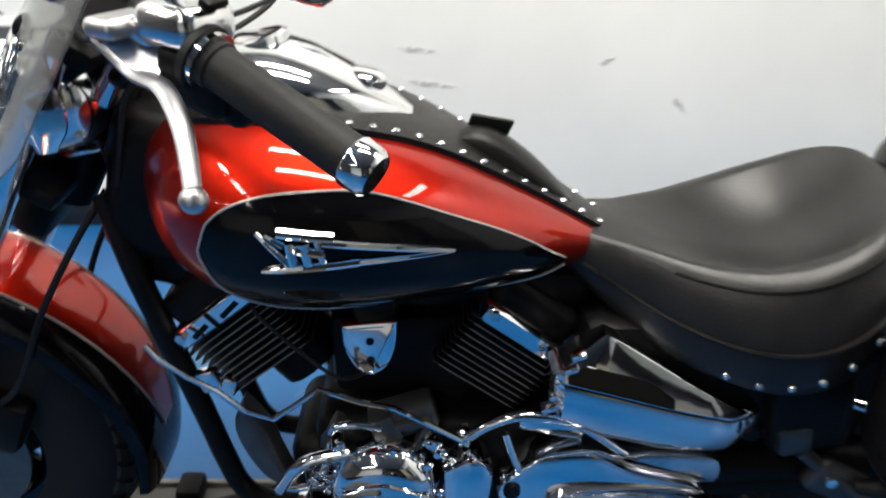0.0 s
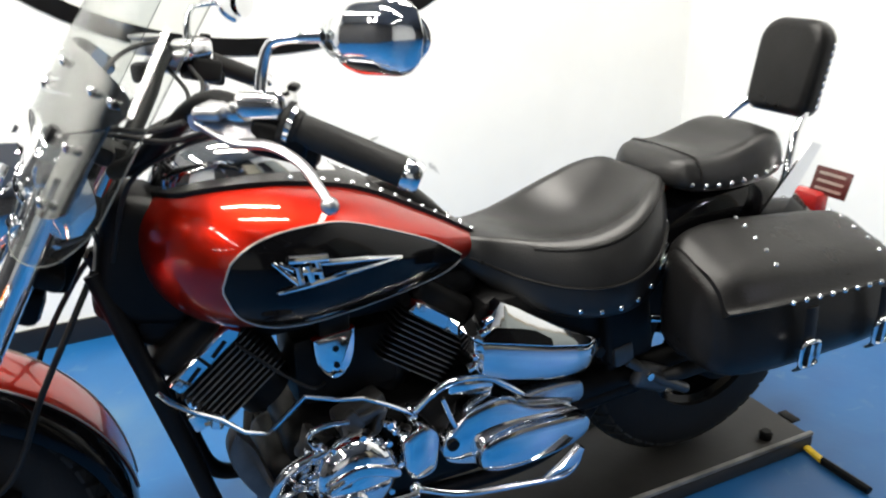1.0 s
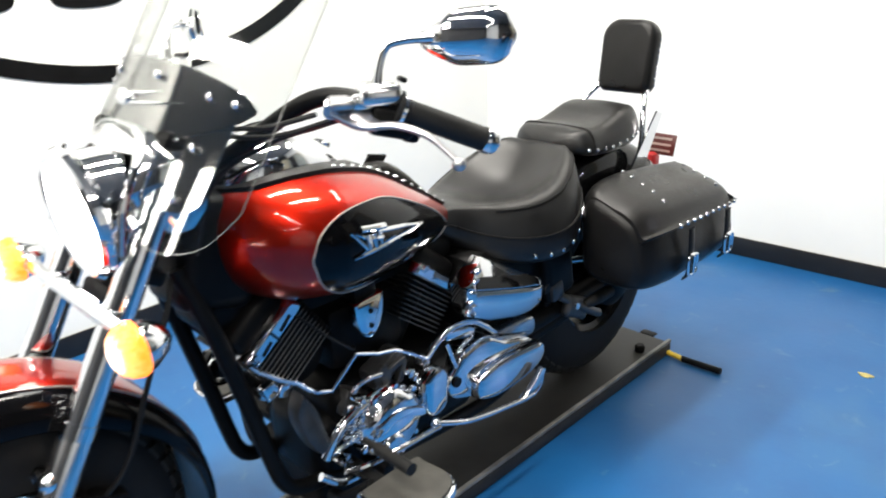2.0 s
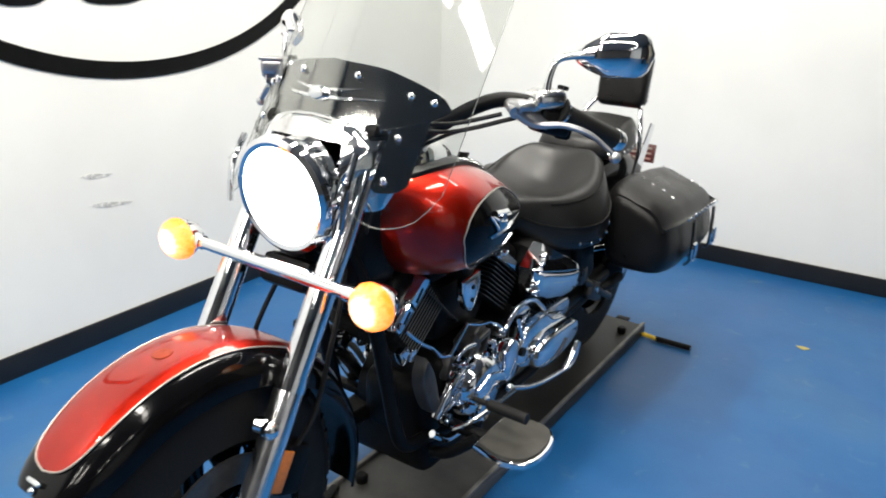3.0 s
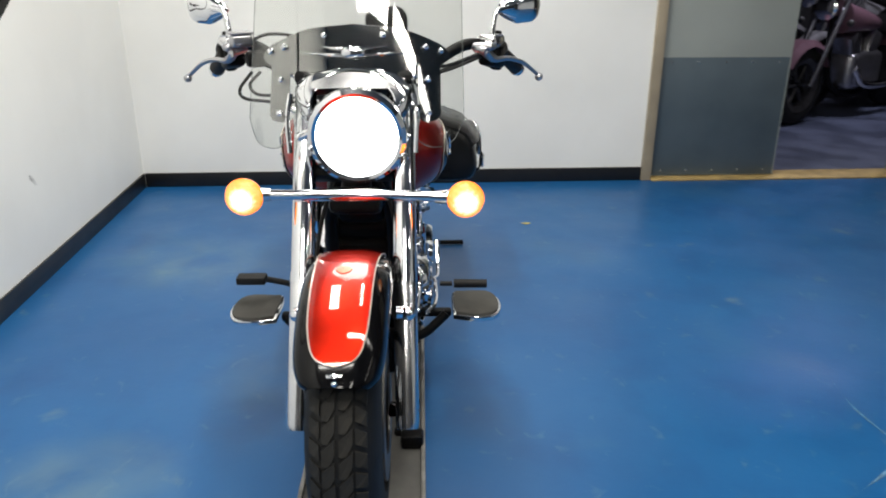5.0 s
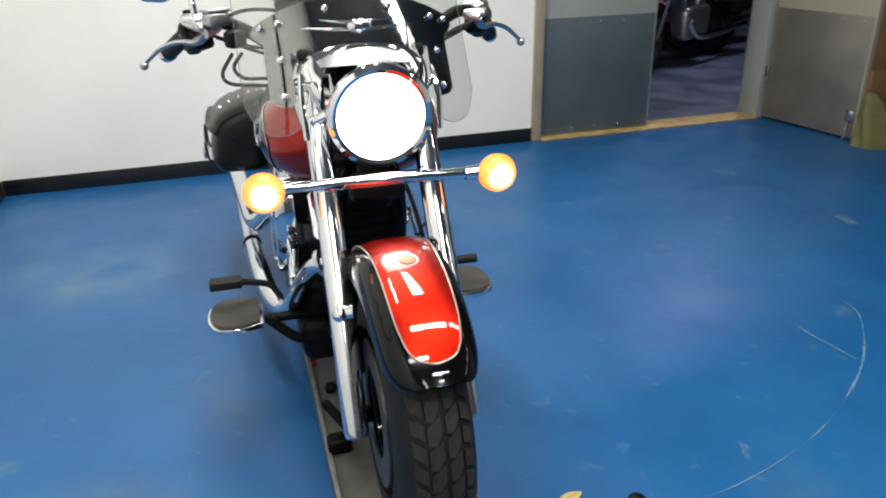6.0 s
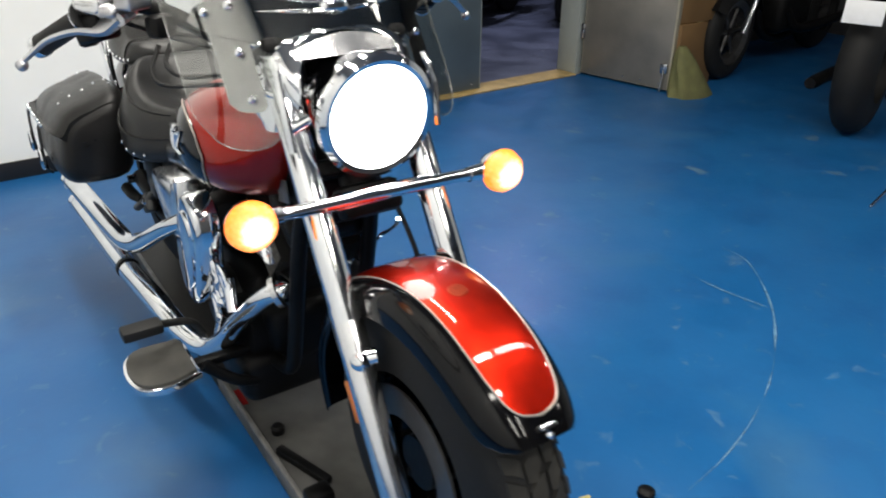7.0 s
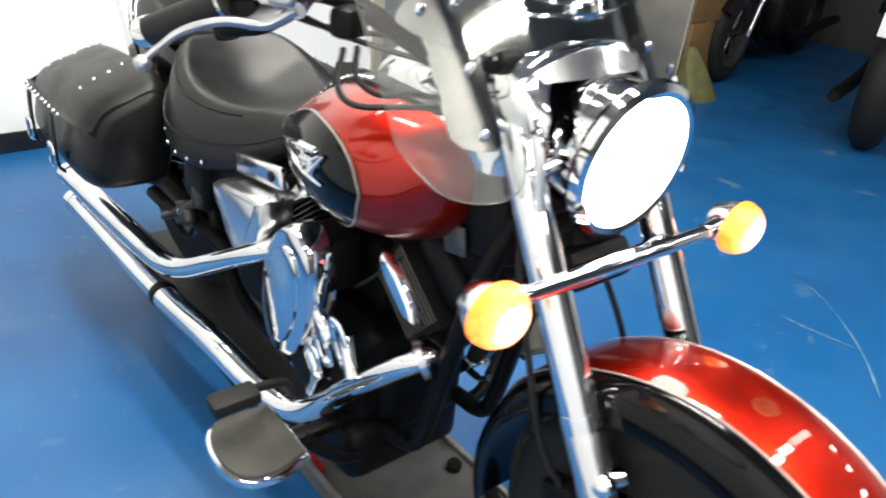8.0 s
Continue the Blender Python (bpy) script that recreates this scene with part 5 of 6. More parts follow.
for z in (0.6, 0.568):
    part("screw", lathe([(0.0, 0), (0.006, 0), (0.005, 0.003), (0, 0.003)], 10, (1, 0, 0), (0.125, 0.744, z)), BLACK_METAL, horn)
part("shield_mount", rbox((0.05, 0.06, 0.05), (0.085, 0.75, 0.64), 0.012), BLACK_METAL, engine)


COVER_TOP = [(0.985, 0.575), (1.02, 0.602), (1.055, 0.623), (1.082, 0.609), (1.169, 0.557), (1.285, 0.494)]
COVER_RIDGE = [(0.985, 0.571), (1.154, 0.521), (1.285, 0.492)]
COVER_LOW = [(0.985, 0.522), (1.0, 0.498), (1.054, 0.472), (1.156, 0.444), (1.25, 0.442), (1.285, 0.468)]


def side_cover(s):
    """Boat-shaped chrome cover under the seat: a leaning facet above a ridge, a bulging one below it."""
    flip = (lambda b: b) if s > 0 else mirrored
    ys = [0.985, 0.99, 1.0, 1.02, 1.04, 1.055, 1.068, 1.082, 1.11, 1.14, 1.17, 1.2, 1.23, 1.26, 1.278, 1.285]
    upper, lower = [], []
    for y in ys:
        zt, zr, zb = interp(y, COVER_TOP), interp(y, COVER_RIDGE) + 0.002, interp(y, COVER_LOW)
        end = min(1.0, (1.29 - y) / 0.05, (y - 0.975) / 0.02)
        xr = 0.135 + 0.04 * end
        xt = xr - 0.5 * (zt - zr)
        upper.append([(0.115, y, zr), (xr, y, zr), (xr, y, zr + 0.002), (xt + 0.003, y, zt - 0.003), (xt, y, zt), (0.115, y, zt)])
        lower.append([(0.115, y, zb), (xr - 0.022, y, zb), (xr - 0.006, y, zb + 0.004), (xr + 0.003, y, zb + 0.3 * (zr - zb)), (xr + 0.004, y, zr - 0.012), (xr + 0.001, y, zr - 0.003), (xr - 0.008, y, zr - 0.001), (0.115, y, zr - 0.001)])
    c = part("side_cover", flip(loft(upper)), CHROME, bike, "boat-shaped chrome side cover", smooth=25)
    part("lower_facet", flip(loft(lower)), CHROME, c, smooth=35)
    inset = []
    for y in (1.005, 1.03, 1.06, 1.09, 1.12, 1.15):
        zr = interp(y, COVER_RIDGE) + 0.005
        hgt = min(0.026, 0.024 * (1.17 - y) / 0.06 + 0.004, interp(y, COVER_TOP) - zr - 0.012)
        inset.append([(0.173, y, zr), (0.1775, y, zr), (0.1775 - 0.5 * hgt, y, zr + hgt), (0.173 - 0.5 * hgt, y, zr + hgt)])
    part("cover_inset", flip(loft(inset)), BLACK, c, "black recess strip", smooth=0)
    part("cover_lock", flip(lathe([(0, 0), (0.012, 0), (0.011, 0.004), (0, 0.004)], 14, (1, 0, 0), (0.172, 1.262, 0.482))), BLACK_METAL, c)
    for k in range(5):
        part("cover_rib", flip(rbox((0.018, 0.02, 0.009), (0.163, 0.984 + 0.008 * k, 0.52 + 0.022 * k), 0.003, (20, 0, 0))), CHROME, c)
    return c


side_cover(1)
# plain tapered cover of the other side, and the plate above it
right_cover = part("side_cover", plate([(0.935, 0.6), (0.96, 0.607), (1.1, 0.585), (1.15, 0.565), (1.14, 0.53), (1.065, 0.44), (1.03, 0.425), (0.985, 0.445), (0.945, 0.52)], -0.11, -0.075, 0.014, 2), POLISHED, bike,
                   "plain tapered satin side cover")
part("cover_plate", rbox((0.02, 0.2, 0.045), (-0.135, 1.02, 0.632), 0.008, (-10, 0, 0), 3), POLISHED, right_cover)
part("cover_lock", lathe([(0, 0), (0.011, 0), (0.01, 0.004), (0, 0.004)], 14, (-1, 0, 0), (-0.145, 0.955, 0.645)), BLACK_METAL, right_cover)
# passenger peg mounts
for s in (1, -1):
    mount = part("peg_mount", join(rbox((0.03, 0.1, 0.06), (s * 0.15, 1.42, 0.37), 0.014, (-25, 0, 0), 3), tube([(s * 0.14, 1.36, 0.42), (s * 0.165, 1.43, 0.37), (s * 0.17, 1.5, 0.33)], 0.012, 10),
                                   rbox((0.02, 0.05, 0.05), (s * 0.14, 1.345, 0.44), 0.012, (10, 0, 0))), DARK_ALU, bike, "dull alloy passenger peg mount")
    part("passenger_peg", tube([(s * 0.165, 1.44, 0.375), (s * 0.18, 1.47, 0.385), (s * 0.185, 1.53, 0.39)], [0.012, 0.017, 0.017], 12, 4), RUBBER, mount, "folded black rubber peg")
    part("mount_bolt", lathe([(0, 0), (0.01, 0), (0.009, 0.007), (0, 0.008)], 8, (s, 0, 0), (s * 0.165, 1.4, 0.385)), CHROME, mount)

# left engine covers
cov = part("clutch_cover", lathe([(0.0, 0.03), (0.055, 0.028), (0.072, 0.018), (0.08, 0.0), (0.085, -0.02), (0.0, -0.02)], 40, (1, 0, 0), (0.145, 0.757, 0.345)), CHROME, bike, "round polished chrome engine cover")
part("cover_band", plate([(0.70, 0.37), (0.76, 0.385), (0.825, 0.36), (0.825, 0.34), (0.76, 0.362), (0.70, 0.345)], 0.166, 0.014, 0.004), CHROME, cov)
part("cover_eye", lathe([(0.02, 0), (0.03, 0), (0.032, 0.012), (0.028, 0.016), (0.02, 0.012)], 24, (1, 0, 0), (0.164, 0.74, 0.30)), CHROME, cov)
for k in range(9):
    q = 2 * math.pi * k / 9
    part("cover_bolt", lathe([(0, 0), (0.007, 0), (0.006, 0.006), (0, 0.007)], 8, (1, 0, 0), (0.15, 0.757 + 0.083 * math.cos(q), 0.345 + 0.083 * math.sin(q))), CHROME, cov)
part("middle_cover", plate([(0.842, 0.402), (0.885, 0.424), (0.913, 0.4), (0.914, 0.36), (0.905, 0.318), (0.865, 0.31), (0.846, 0.335)], 0.12, 0.05, 0.012), CHROME, engine, "chrome middle engine cover")
low = part("transfer_cover", plate([(0.928, 0.372), (0.955, 0.398), (0.985, 0.42), (1.055, 0.428), (1.12, 0.395), (1.22, 0.362), (1.235, 0.31), (1.2, 0.285), (1.05, 0.285), (0.95, 0.31), (0.922, 0.34)], 0.11, 0.052, 0.014), CHROME, bike,
           "large chrome gearcase cover")
part("raised_oval", plate([(0.985, 0.325), (1.0, 0.355), (1.06, 0.37), (1.16, 0.367), (1.228, 0.357), (1.243, 0.325), (1.22, 0.298), (1.154, 0.28), (1.06, 0.278), (1.0, 0.295)], 0.16, 0.03, 0.017), CHROME, low, "raised oval chrome boss")
part("upper_cap", plate([(1.085, 0.413), (1.15, 0.419), (1.222, 0.416), (1.246, 0.4), (1.24, 0.362), (1.15, 0.374), (1.11, 0.396)], 0.115, 0.036, 0.01, 3), STEEL, low, "brushed upper cap")
part("pivot_bolt", lathe([(0, 0), (0.013, 0), (0.012, 0.006), (0, 0.006)], 16, (1, 0, 0), (0.162, 0.943, 0.362)), BLACK_METAL, low)
part("case_arch", join(tube([(0.13, 0.868, 0.445), (0.14, 0.876, 0.443), (0.142, 0.908, 0.468), (0.142, 0.954, 0.485), (0.142, 1.02, 0.476), (0.142, 1.063, 0.449), (0.138, 1.11, 0.408), (0.125, 1.14, 0.38)], 0.0075, 12),
                       tube([(0.148, 0.93, 0.458), (0.152, 0.946, 0.41), (0.152, 0.965, 0.372)], 0.0055, 10), rbox((0.02, 0.1, 0.03), (0.12, 1.0, 0.45), 0.008, (-14, 0, 0))), CHROME, engine, "arched chrome case trim")
part("case_rib", plate([(0.562, 0.495), (0.546, 0.455), (0.556, 0.405), (0.585, 0.35), (0.62, 0.34), (0.605, 0.4), (0.59, 0.45)], 0.1, 0.035, 0.01), DARK_ALU, engine, "dull alloy edge of the crankcase")
part("engine_mount", join(rbox((0.02, 0.03, 0.035), (0.1, 0.512, 0.515), 0.005, (20, 0, 0)), rbox((0.02, 0.022, 0.03), (0.1, 0.54, 0.505), 0.005, (-15, 0, 0))), CHROME, engine, "chrome engine mount plates")
part("case_edge", tube([(0.15, 0.455, 0.61), (0.155, 0.47, 0.592), (0.155, 0.504, 0.562), (0.155, 0.539, 0.539), (0.155, 0.573, 0.504), (0.155, 0.611, 0.49), (0.155, 0.676, 0.542), (0.155, 0.73, 0.52), (0.155, 0.775, 0.51), (0.155, 0.82, 0.483), (0.15, 0.868, 0.447)], 0.0042, 8, 1),
     CHROME, engine, "bent chrome trim rod")
part("case_casting", join(rbox((0.05, 0.1, 0.05), (0.098, 0.785, 0.447), 0.012, (14, 0, 8), 2), rbox((0.02, 0.03, 0.045), (0.122, 0.765, 0.445), 0.006, (30, 0, 0)), rbox((0.02, 0.05, 0.014), (0.123, 0.8, 0.455), 0.004, (12, 0, 0)),
                          rbox((0.02, 0.014, 0.05), (0.122, 0.815, 0.435), 0.004, (-20, 0, 0)), rbox((0.05, 0.07, 0.06), (0.09, 0.7, 0.4), 0.014, (-30, 0, 0), 2)), DARK_ALU, engine, "dull ribbed alloy casting")
for rod_line in ([(0.128, 0.682, 0.44), (0.13, 0.692, 0.453), (0.13, 0.72, 0.457), (0.13, 0.755, 0.452)], [(0.13, 0.6, 0.332), (0.14, 0.63, 0.342), (0.14, 0.66, 0.346), (0.14, 0.675, 0.333)]):
    part("link_rod", tube(rod_line, 0.0058, 10), CHROME, engine, "bent chrome link rod")
for (yy, zz, ln, wd, rot) in ((0.704, 0.389, 0.035, 0.016, 35), (0.684, 0.402, 0.022, 0.02, -20), (0.664, 0.376, 0.034, 0.012, 55), (0.692, 0.424, 0.02, 0.014, 10), (0.652, 0.352, 0.026, 0.015, -35), (0.64, 0.306, 0.026, 0.02, 25), (0.672, 0.35, 0.02, 0.018, 70),
                              (0.826, 0.43, 0.03, 0.014, -25), (0.838, 0.412, 0.018, 0.018, 15), (0.872, 0.436, 0.026, 0.01, 50)):
    part("case_fitting", join(rbox((0.03, ln, wd), (0.128, yy, zz), 0.0045, (rot, 0, 12), 2), rbox((0.016, ln * 0.45, wd * 1.5), (0.136, yy + 0.004, zz - 0.004), 0.0035, (rot + 30, 0, -10), 2),
                              lathe([(0, 0.008), (wd * 0.3, 0.007), (wd * 0.38, 0), (0, 0)], 8, (1, 0, 0), (0.141, yy - 0.003, zz + 0.002))), CHROME, engine)
part("pushrod_cover", join(tube([(0.13, 0.6, 0.33), (0.14, 0.64, 0.39), (0.135, 0.71, 0.41)], 0.011, 10), tube([(0.135, 0.58, 0.3), (0.145, 0.62, 0.27), (0.15, 0.67, 0.265)], 0.009, 10)), CHROME, engine)


# shift and brake pedals, floorboards
part("shift_lever", join(tube([(0.175, 0.86, 0.30), (0.2, 0.95, 0.275), (0.205, 1.1, 0.25), (0.205, 1.165, 0.243), (0.205, 1.195, 0.26), (0.205, 1.205, 0.288)], 0.0065, 10),
                         ball(0.013, (0.175, 0.86, 0.30))), CHROME, bike, "chrome heel and toe shift lever")
part("heel_pad", plate([(1.12, 0.252), (1.19, 0.262), (1.212, 0.295), (1.2, 0.305), (1.16, 0.272)], 0.199, 0.014, 0.004, 1), CHROME, bike, "chrome heel pad of the shift lever")
part("shift_linkage", tube([(0.16, 0.62, 0.3), (0.19, 0.68, 0.31), (0.19, 0.86, 0.3)], 0.006, 8), CHROME, bike)
for s in (1, -1):
    out = [(0.238, 0.588), (0.30, 0.572), (0.35, 0.582), (0.374, 0.615), (0.379, 0.67), (0.367, 0.72), (0.335, 0.746), (0.265, 0.743), (0.238, 0.73)]
    sm = [(p.x, p.y) for p in curve_points([(a, b, 0) for a, b in (*out, out[0])], 5)[:-1]]
    cx, cy = 0.308, 0.66
    base_bm = prism(sm, 0.014, 0.004)
    base_bm.transform(pose(0, 0, 0.297))
    top_bm = prism([(cx + (a - cx) * 0.9, cy + (b - cy) * 0.92) for a, b in sm], 0.008, 0.003)
    top_bm.transform(pose(0, 0, 0.3105))
    def flip(bm):
        if s > 0:
            return bm
        bm = mirrored(bm)
        bm.transform(pose(-0.028, 0.0, -0.008))
        return bm
    board = part("floorboard", flip(base_bm), CHROME, bike, "chrome rimmed rider floorboard")
    part("rubber_pad", flip(top_bm), PAD, board, "worn grey-brown rubber pad")
    part("board_bracket", flip(join(rbox((0.13, 0.03, 0.02), (0.17, 0.66, 0.285), 0.006), rbox((0.1, 0.03, 0.03), (0.13, 0.72, 0.26), 0.008), tube([(0.22, 0.64, 0.29), (0.16, 0.62, 0.24), (0.11, 0.62, 0.22)], 0.014, 10))), BLACK_METAL, board)
part("toe_peg", join(tube([(0.2, 0.645, 0.383), (0.235, 0.645, 0.383)], 0.007, 10), tube([(0.24, 0.645, 0.383), (0.335, 0.643, 0.383)], 0.0125, 12)), RUBBER, bike, "rubber toe peg")
part("brake_pedal", join(rbox((0.085, 0.045, 0.024), (-0.35, 0.70, 0.378), 0.006), tube([(-0.31, 0.72, 0.368), (-0.24, 0.74, 0.34), (-0.21, 0.76, 0.29)], 0.009, 10)), RUBBER, bike, "black rear brake pedal")

# right side: exhaust and air cleaner
ex = part("lower_exhaust", tube([(-0.06, 0.515, 0.5), (-0.095, 0.505, 0.493), (-0.12, 0.518, 0.482), (-0.142, 0.562, 0.44), (-0.162, 0.63, 0.37), (-0.182, 0.69, 0.298), (-0.207, 0.76, 0.248), (-0.235, 0.86, 0.25), (-0.256, 1.02, 0.268), (-0.268, 1.3, 0.245), (-0.285, 1.9, 0.228)],
                                [0.02, 0.0205, 0.021, 0.022, 0.023, 0.024, 0.025, 0.027, 0.029, 0.03, 0.03], 18), CHROME, bike, "long straight chrome exhaust pipe")
part("clamp_band", tube([(-0.2665, 1.26, 0.2497), (-0.2672, 1.28, 0.2475)], 0.032, 18, 1), BLACK_METAL, ex)
part("exhaust_tip", lathe([(0.027, 0), (0.032, 0), (0.033, 0.03), (0.025, 0.032), (0.023, 0.005)], 24, (-0.03, 1, -0.03), (-0.2845, 1.885, 0.2285)), CHROME, ex)
ex2 = part("upper_exhaust", tube([(-0.1, 0.9, 0.53), (-0.17, 0.93, 0.505), (-0.21, 1.04, 0.44), (-0.238, 1.17, 0.362), (-0.252, 1.26, 0.33), (-0.262, 1.36, 0.324), (-0.275, 1.6, 0.318), (-0.29, 1.9, 0.312)],
                                 [0.02, 0.021, 0.022, 0.024, 0.026, 0.029, 0.03, 0.03], 18), CHROME, bike, "upper chrome exhaust pipe")
part("exhaust_tip", lathe([(0.027, 0), (0.032, 0), (0.033, 0.03), (0.025, 0.032), (0.023, 0.005)], 24, (-0.03, 1, -0.03), (-0.2895, 1.885, 0.3125)), CHROME, ex2)
def tilted_oval(cy, cz, long, wide, n=36):
    """An upright oval in (y, z) that leans to the rear at its foot."""
    uy, uz = 0.29, -0.957
    return [(cy + long * math.cos(q) * uy + wide * math.sin(q) * uz, cz + long * math.cos(q) * uz - wide * math.sin(q) * uy) for q in (2 * math.pi * k / n for k in range(n))]


ac = part("air_cleaner", plate(tilted_oval(0.803, 0.482, 0.155, 0.086, 48), -0.15, -0.056, 0.016, 1), CHROME, bike, "large oval chrome air cleaner cover")
part("raised_boss", plate(tilted_oval(0.803, 0.482, 0.118, 0.056, 40), -0.204, -0.01, 0.0095, 1), CHROME, ac)
part("intake_neck", rbox((0.09, 0.1, 0.12), (-0.11, 0.77, 0.56), 0.03), BLACK_METAL, ac)
part("clutch_housing", join(lathe([(0.0, 0.05), (0.06, 0.045), (0.095, 0.02), (0.1, -0.04), (0.0, -0.04)], 32, (-1, 0, 0), (-0.11, 0.73, 0.29))), BLACK_METAL, engine, "black lower crankcase cover")
rc = part("right_engine_cover", lathe([(0.0, 0.03), (0.06, 0.028), (0.085, 0.015), (0.095, -0.02), (0.0, -0.02)], 36, (-1, 0, 0), (-0.135, 0.80, 0.33)), BLACK_METAL, bike, "round black clutch housing")
for k in range(8):
    q = 2 * math.pi * k / 8
    part("cover_bolt", lathe([(0, 0), (0.007, 0), (0.006, 0.006), (0, 0.007)], 8, (-1, 0, 0), (-0.15, 0.80 + 0.085 * math.cos(q), 0.33 + 0.085 * math.sin(q))), CHROME, rc)
part("brake_cylinder", tube([(-0.16, 0.74, 0.45), (-0.17, 0.68, 0.44)], 0.018, 12), CHROME, engine, "chrome rear brake cylinder")
for rod_line, rod_r in (([(-0.165, 0.65, 0.47), (-0.175, 0.61, 0.41)], 0.013), ([(-0.168, 0.76, 0.37), (-0.172, 0.735, 0.33), (-0.18, 0.74, 0.29)], 0.01)):
    part("brake_pipe", tube(rod_line, rod_r, 12), CHROME, engine)
for (yc, zc, hw, hh, lean) in ((0.655, 0.452, 0.02, 0.04, 0.3), (0.715, 0.418, 0.022, 0.036, 0.3), (0.745, 0.36, 0.02, 0.03, 0.1)):
    loop = []
    for k in range(25):
        q = 2 * math.pi * k / 24
        u, v = hw * math.copysign(abs(math.cos(q)) ** 0.6, math.cos(q)), hh * math.copysign(abs(math.sin(q)) ** 0.6, math.sin(q))
        loop.append((-0.172 - 0.1 * v, yc + u + lean * v, zc + v))
    part("linkage_bracket", join(tube(loop, 0.0075, 8, 1, 0.8), ball(0.012, (-0.172, yc - hw, zc - hh * 0.7), u=12, v=8), ball(0.01, (-0.17, yc + hw, zc + hh * 0.7), u=12, v=8)), CHROME, engine, "open chrome linkage bracket")
part("exhaust_collar", lathe([(0.03, 0), (0.037, 0), (0.037, 0.015), (0.03, 0.015)], 20, (-0.8, -0.2, -0.2), (-0.075, 0.511, 0.498)), BLACK_METAL, engine)
part("header_flange", lathe([(0.022, 0), (0.036, 0), (0.036, 0.012), (0.022, 0.012)], 20, (0.7, -0.4, 0.35), (-0.112, 0.512, 0.487)), STEEL, engine)
cap_bm = loft([[(x, u * w, v * h) for u, v in ((-1, 0), (-0.75, -0.8), (-0.3, -1), (0.5, -0.9), (0.92, -0.5), (1, 0.1), (0.8, 0.8), (0.2, 1), (-0.6, 0.7))] for x, w, h in ((-0.095, 0.07, 0.021), (-0.113, 0.068, 0.02), (-0.121, 0.058, 0.013))])
cap_bm.transform(pose(0, 0.578, 0.588, 39))
part("chrome_cap", cap_bm, CHROME, engine, "long chrome cylinder trim")


# ---- wheel rail under the motorcycle ----
rail = empty("wheel_rail", "flat grey painted steel wheel rail on the floor", "wheel rail", (0.02, 0.04, 0), -1.9)
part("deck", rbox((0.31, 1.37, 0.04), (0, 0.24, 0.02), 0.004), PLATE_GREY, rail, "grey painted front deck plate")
# the rear deck plate has a darker tone than the front one
part("deck", rbox((0.31, 1.045, 0.039), (0, 1.4525, 0.0195), 0.004), PLATE_DARK, rail, "darker rear deck plate")
for s in (1, -1):
    part("edge_lip", rbox((0.012, 2.42, 0.012), (s * 0.149, 0.765, 0.046), 0.003), LIP, rail, "bare worn steel lip")
    for y in (0.62, 1.86):
        part("knob", lathe([(0, 0), (0.016, 0), (0.017, 0.016), (0.012, 0.022), (0, 0.022)], 14, (0, 0, 1), (s * 0.105, y, 0.04)), BLACK_METAL, rail, "black rubber knob")
    part("front_flange", rbox((0.055, 0.56, 0.006), (s * 0.115, -0.15, 0.0432), 0.002), PLATE_PALE, rail, "pale worn steel flange beside the tyre")
    part("clamp_arm", join(rbox((0.022, 0.17, 0.02), (s * 0.105, 0.47, 0.052), 0.005, (0, 0, s * -18)), rbox((0.06, 0.05, 0.04), (s * 0.12, 0.355, 0.06), 0.01)), BLACK_METAL, rail, "black wheel clamp arm")
part("stop_wedge", prism([(-0.3, 0), (0.3, 0), (0.3, 0.01), (-0.3, 0.01)], 0.01), PLATE_GREY, rail).matrix_local = Matrix.Diagonal((0.2, 1, 1, 1)) @ pose(0, -0.42, 0.04)
part("red_mark", rbox((0.02, 0.07, 0.002), (-0.135, 0.8, 0.041), 0), RED_LENS, rail, "small red tape mark")
hook = empty("tie_down_hook", "yellow and black tie-down strap end on the floor", "strap", (0.02, 0.04, 0), -1.9)
part("strap", tube([(0.08, 1.985, 0.02), (0.14, 1.96, 0.012), (0.215, 1.945, 0.012)], 0.011, 8, 6, 0.6), YELLOW, hook)
part("handle", tube([(0.21, 1.946, 0.012), (0.34, 1.95, 0.012)], 0.0105, 8), BLACK_METAL, hook, "black rubber end")
part("buckle_plate", rbox((0.05, 0.03, 0.006), (0.06, 1.995, 0.035), 0.002), BLACK_METAL, hook)


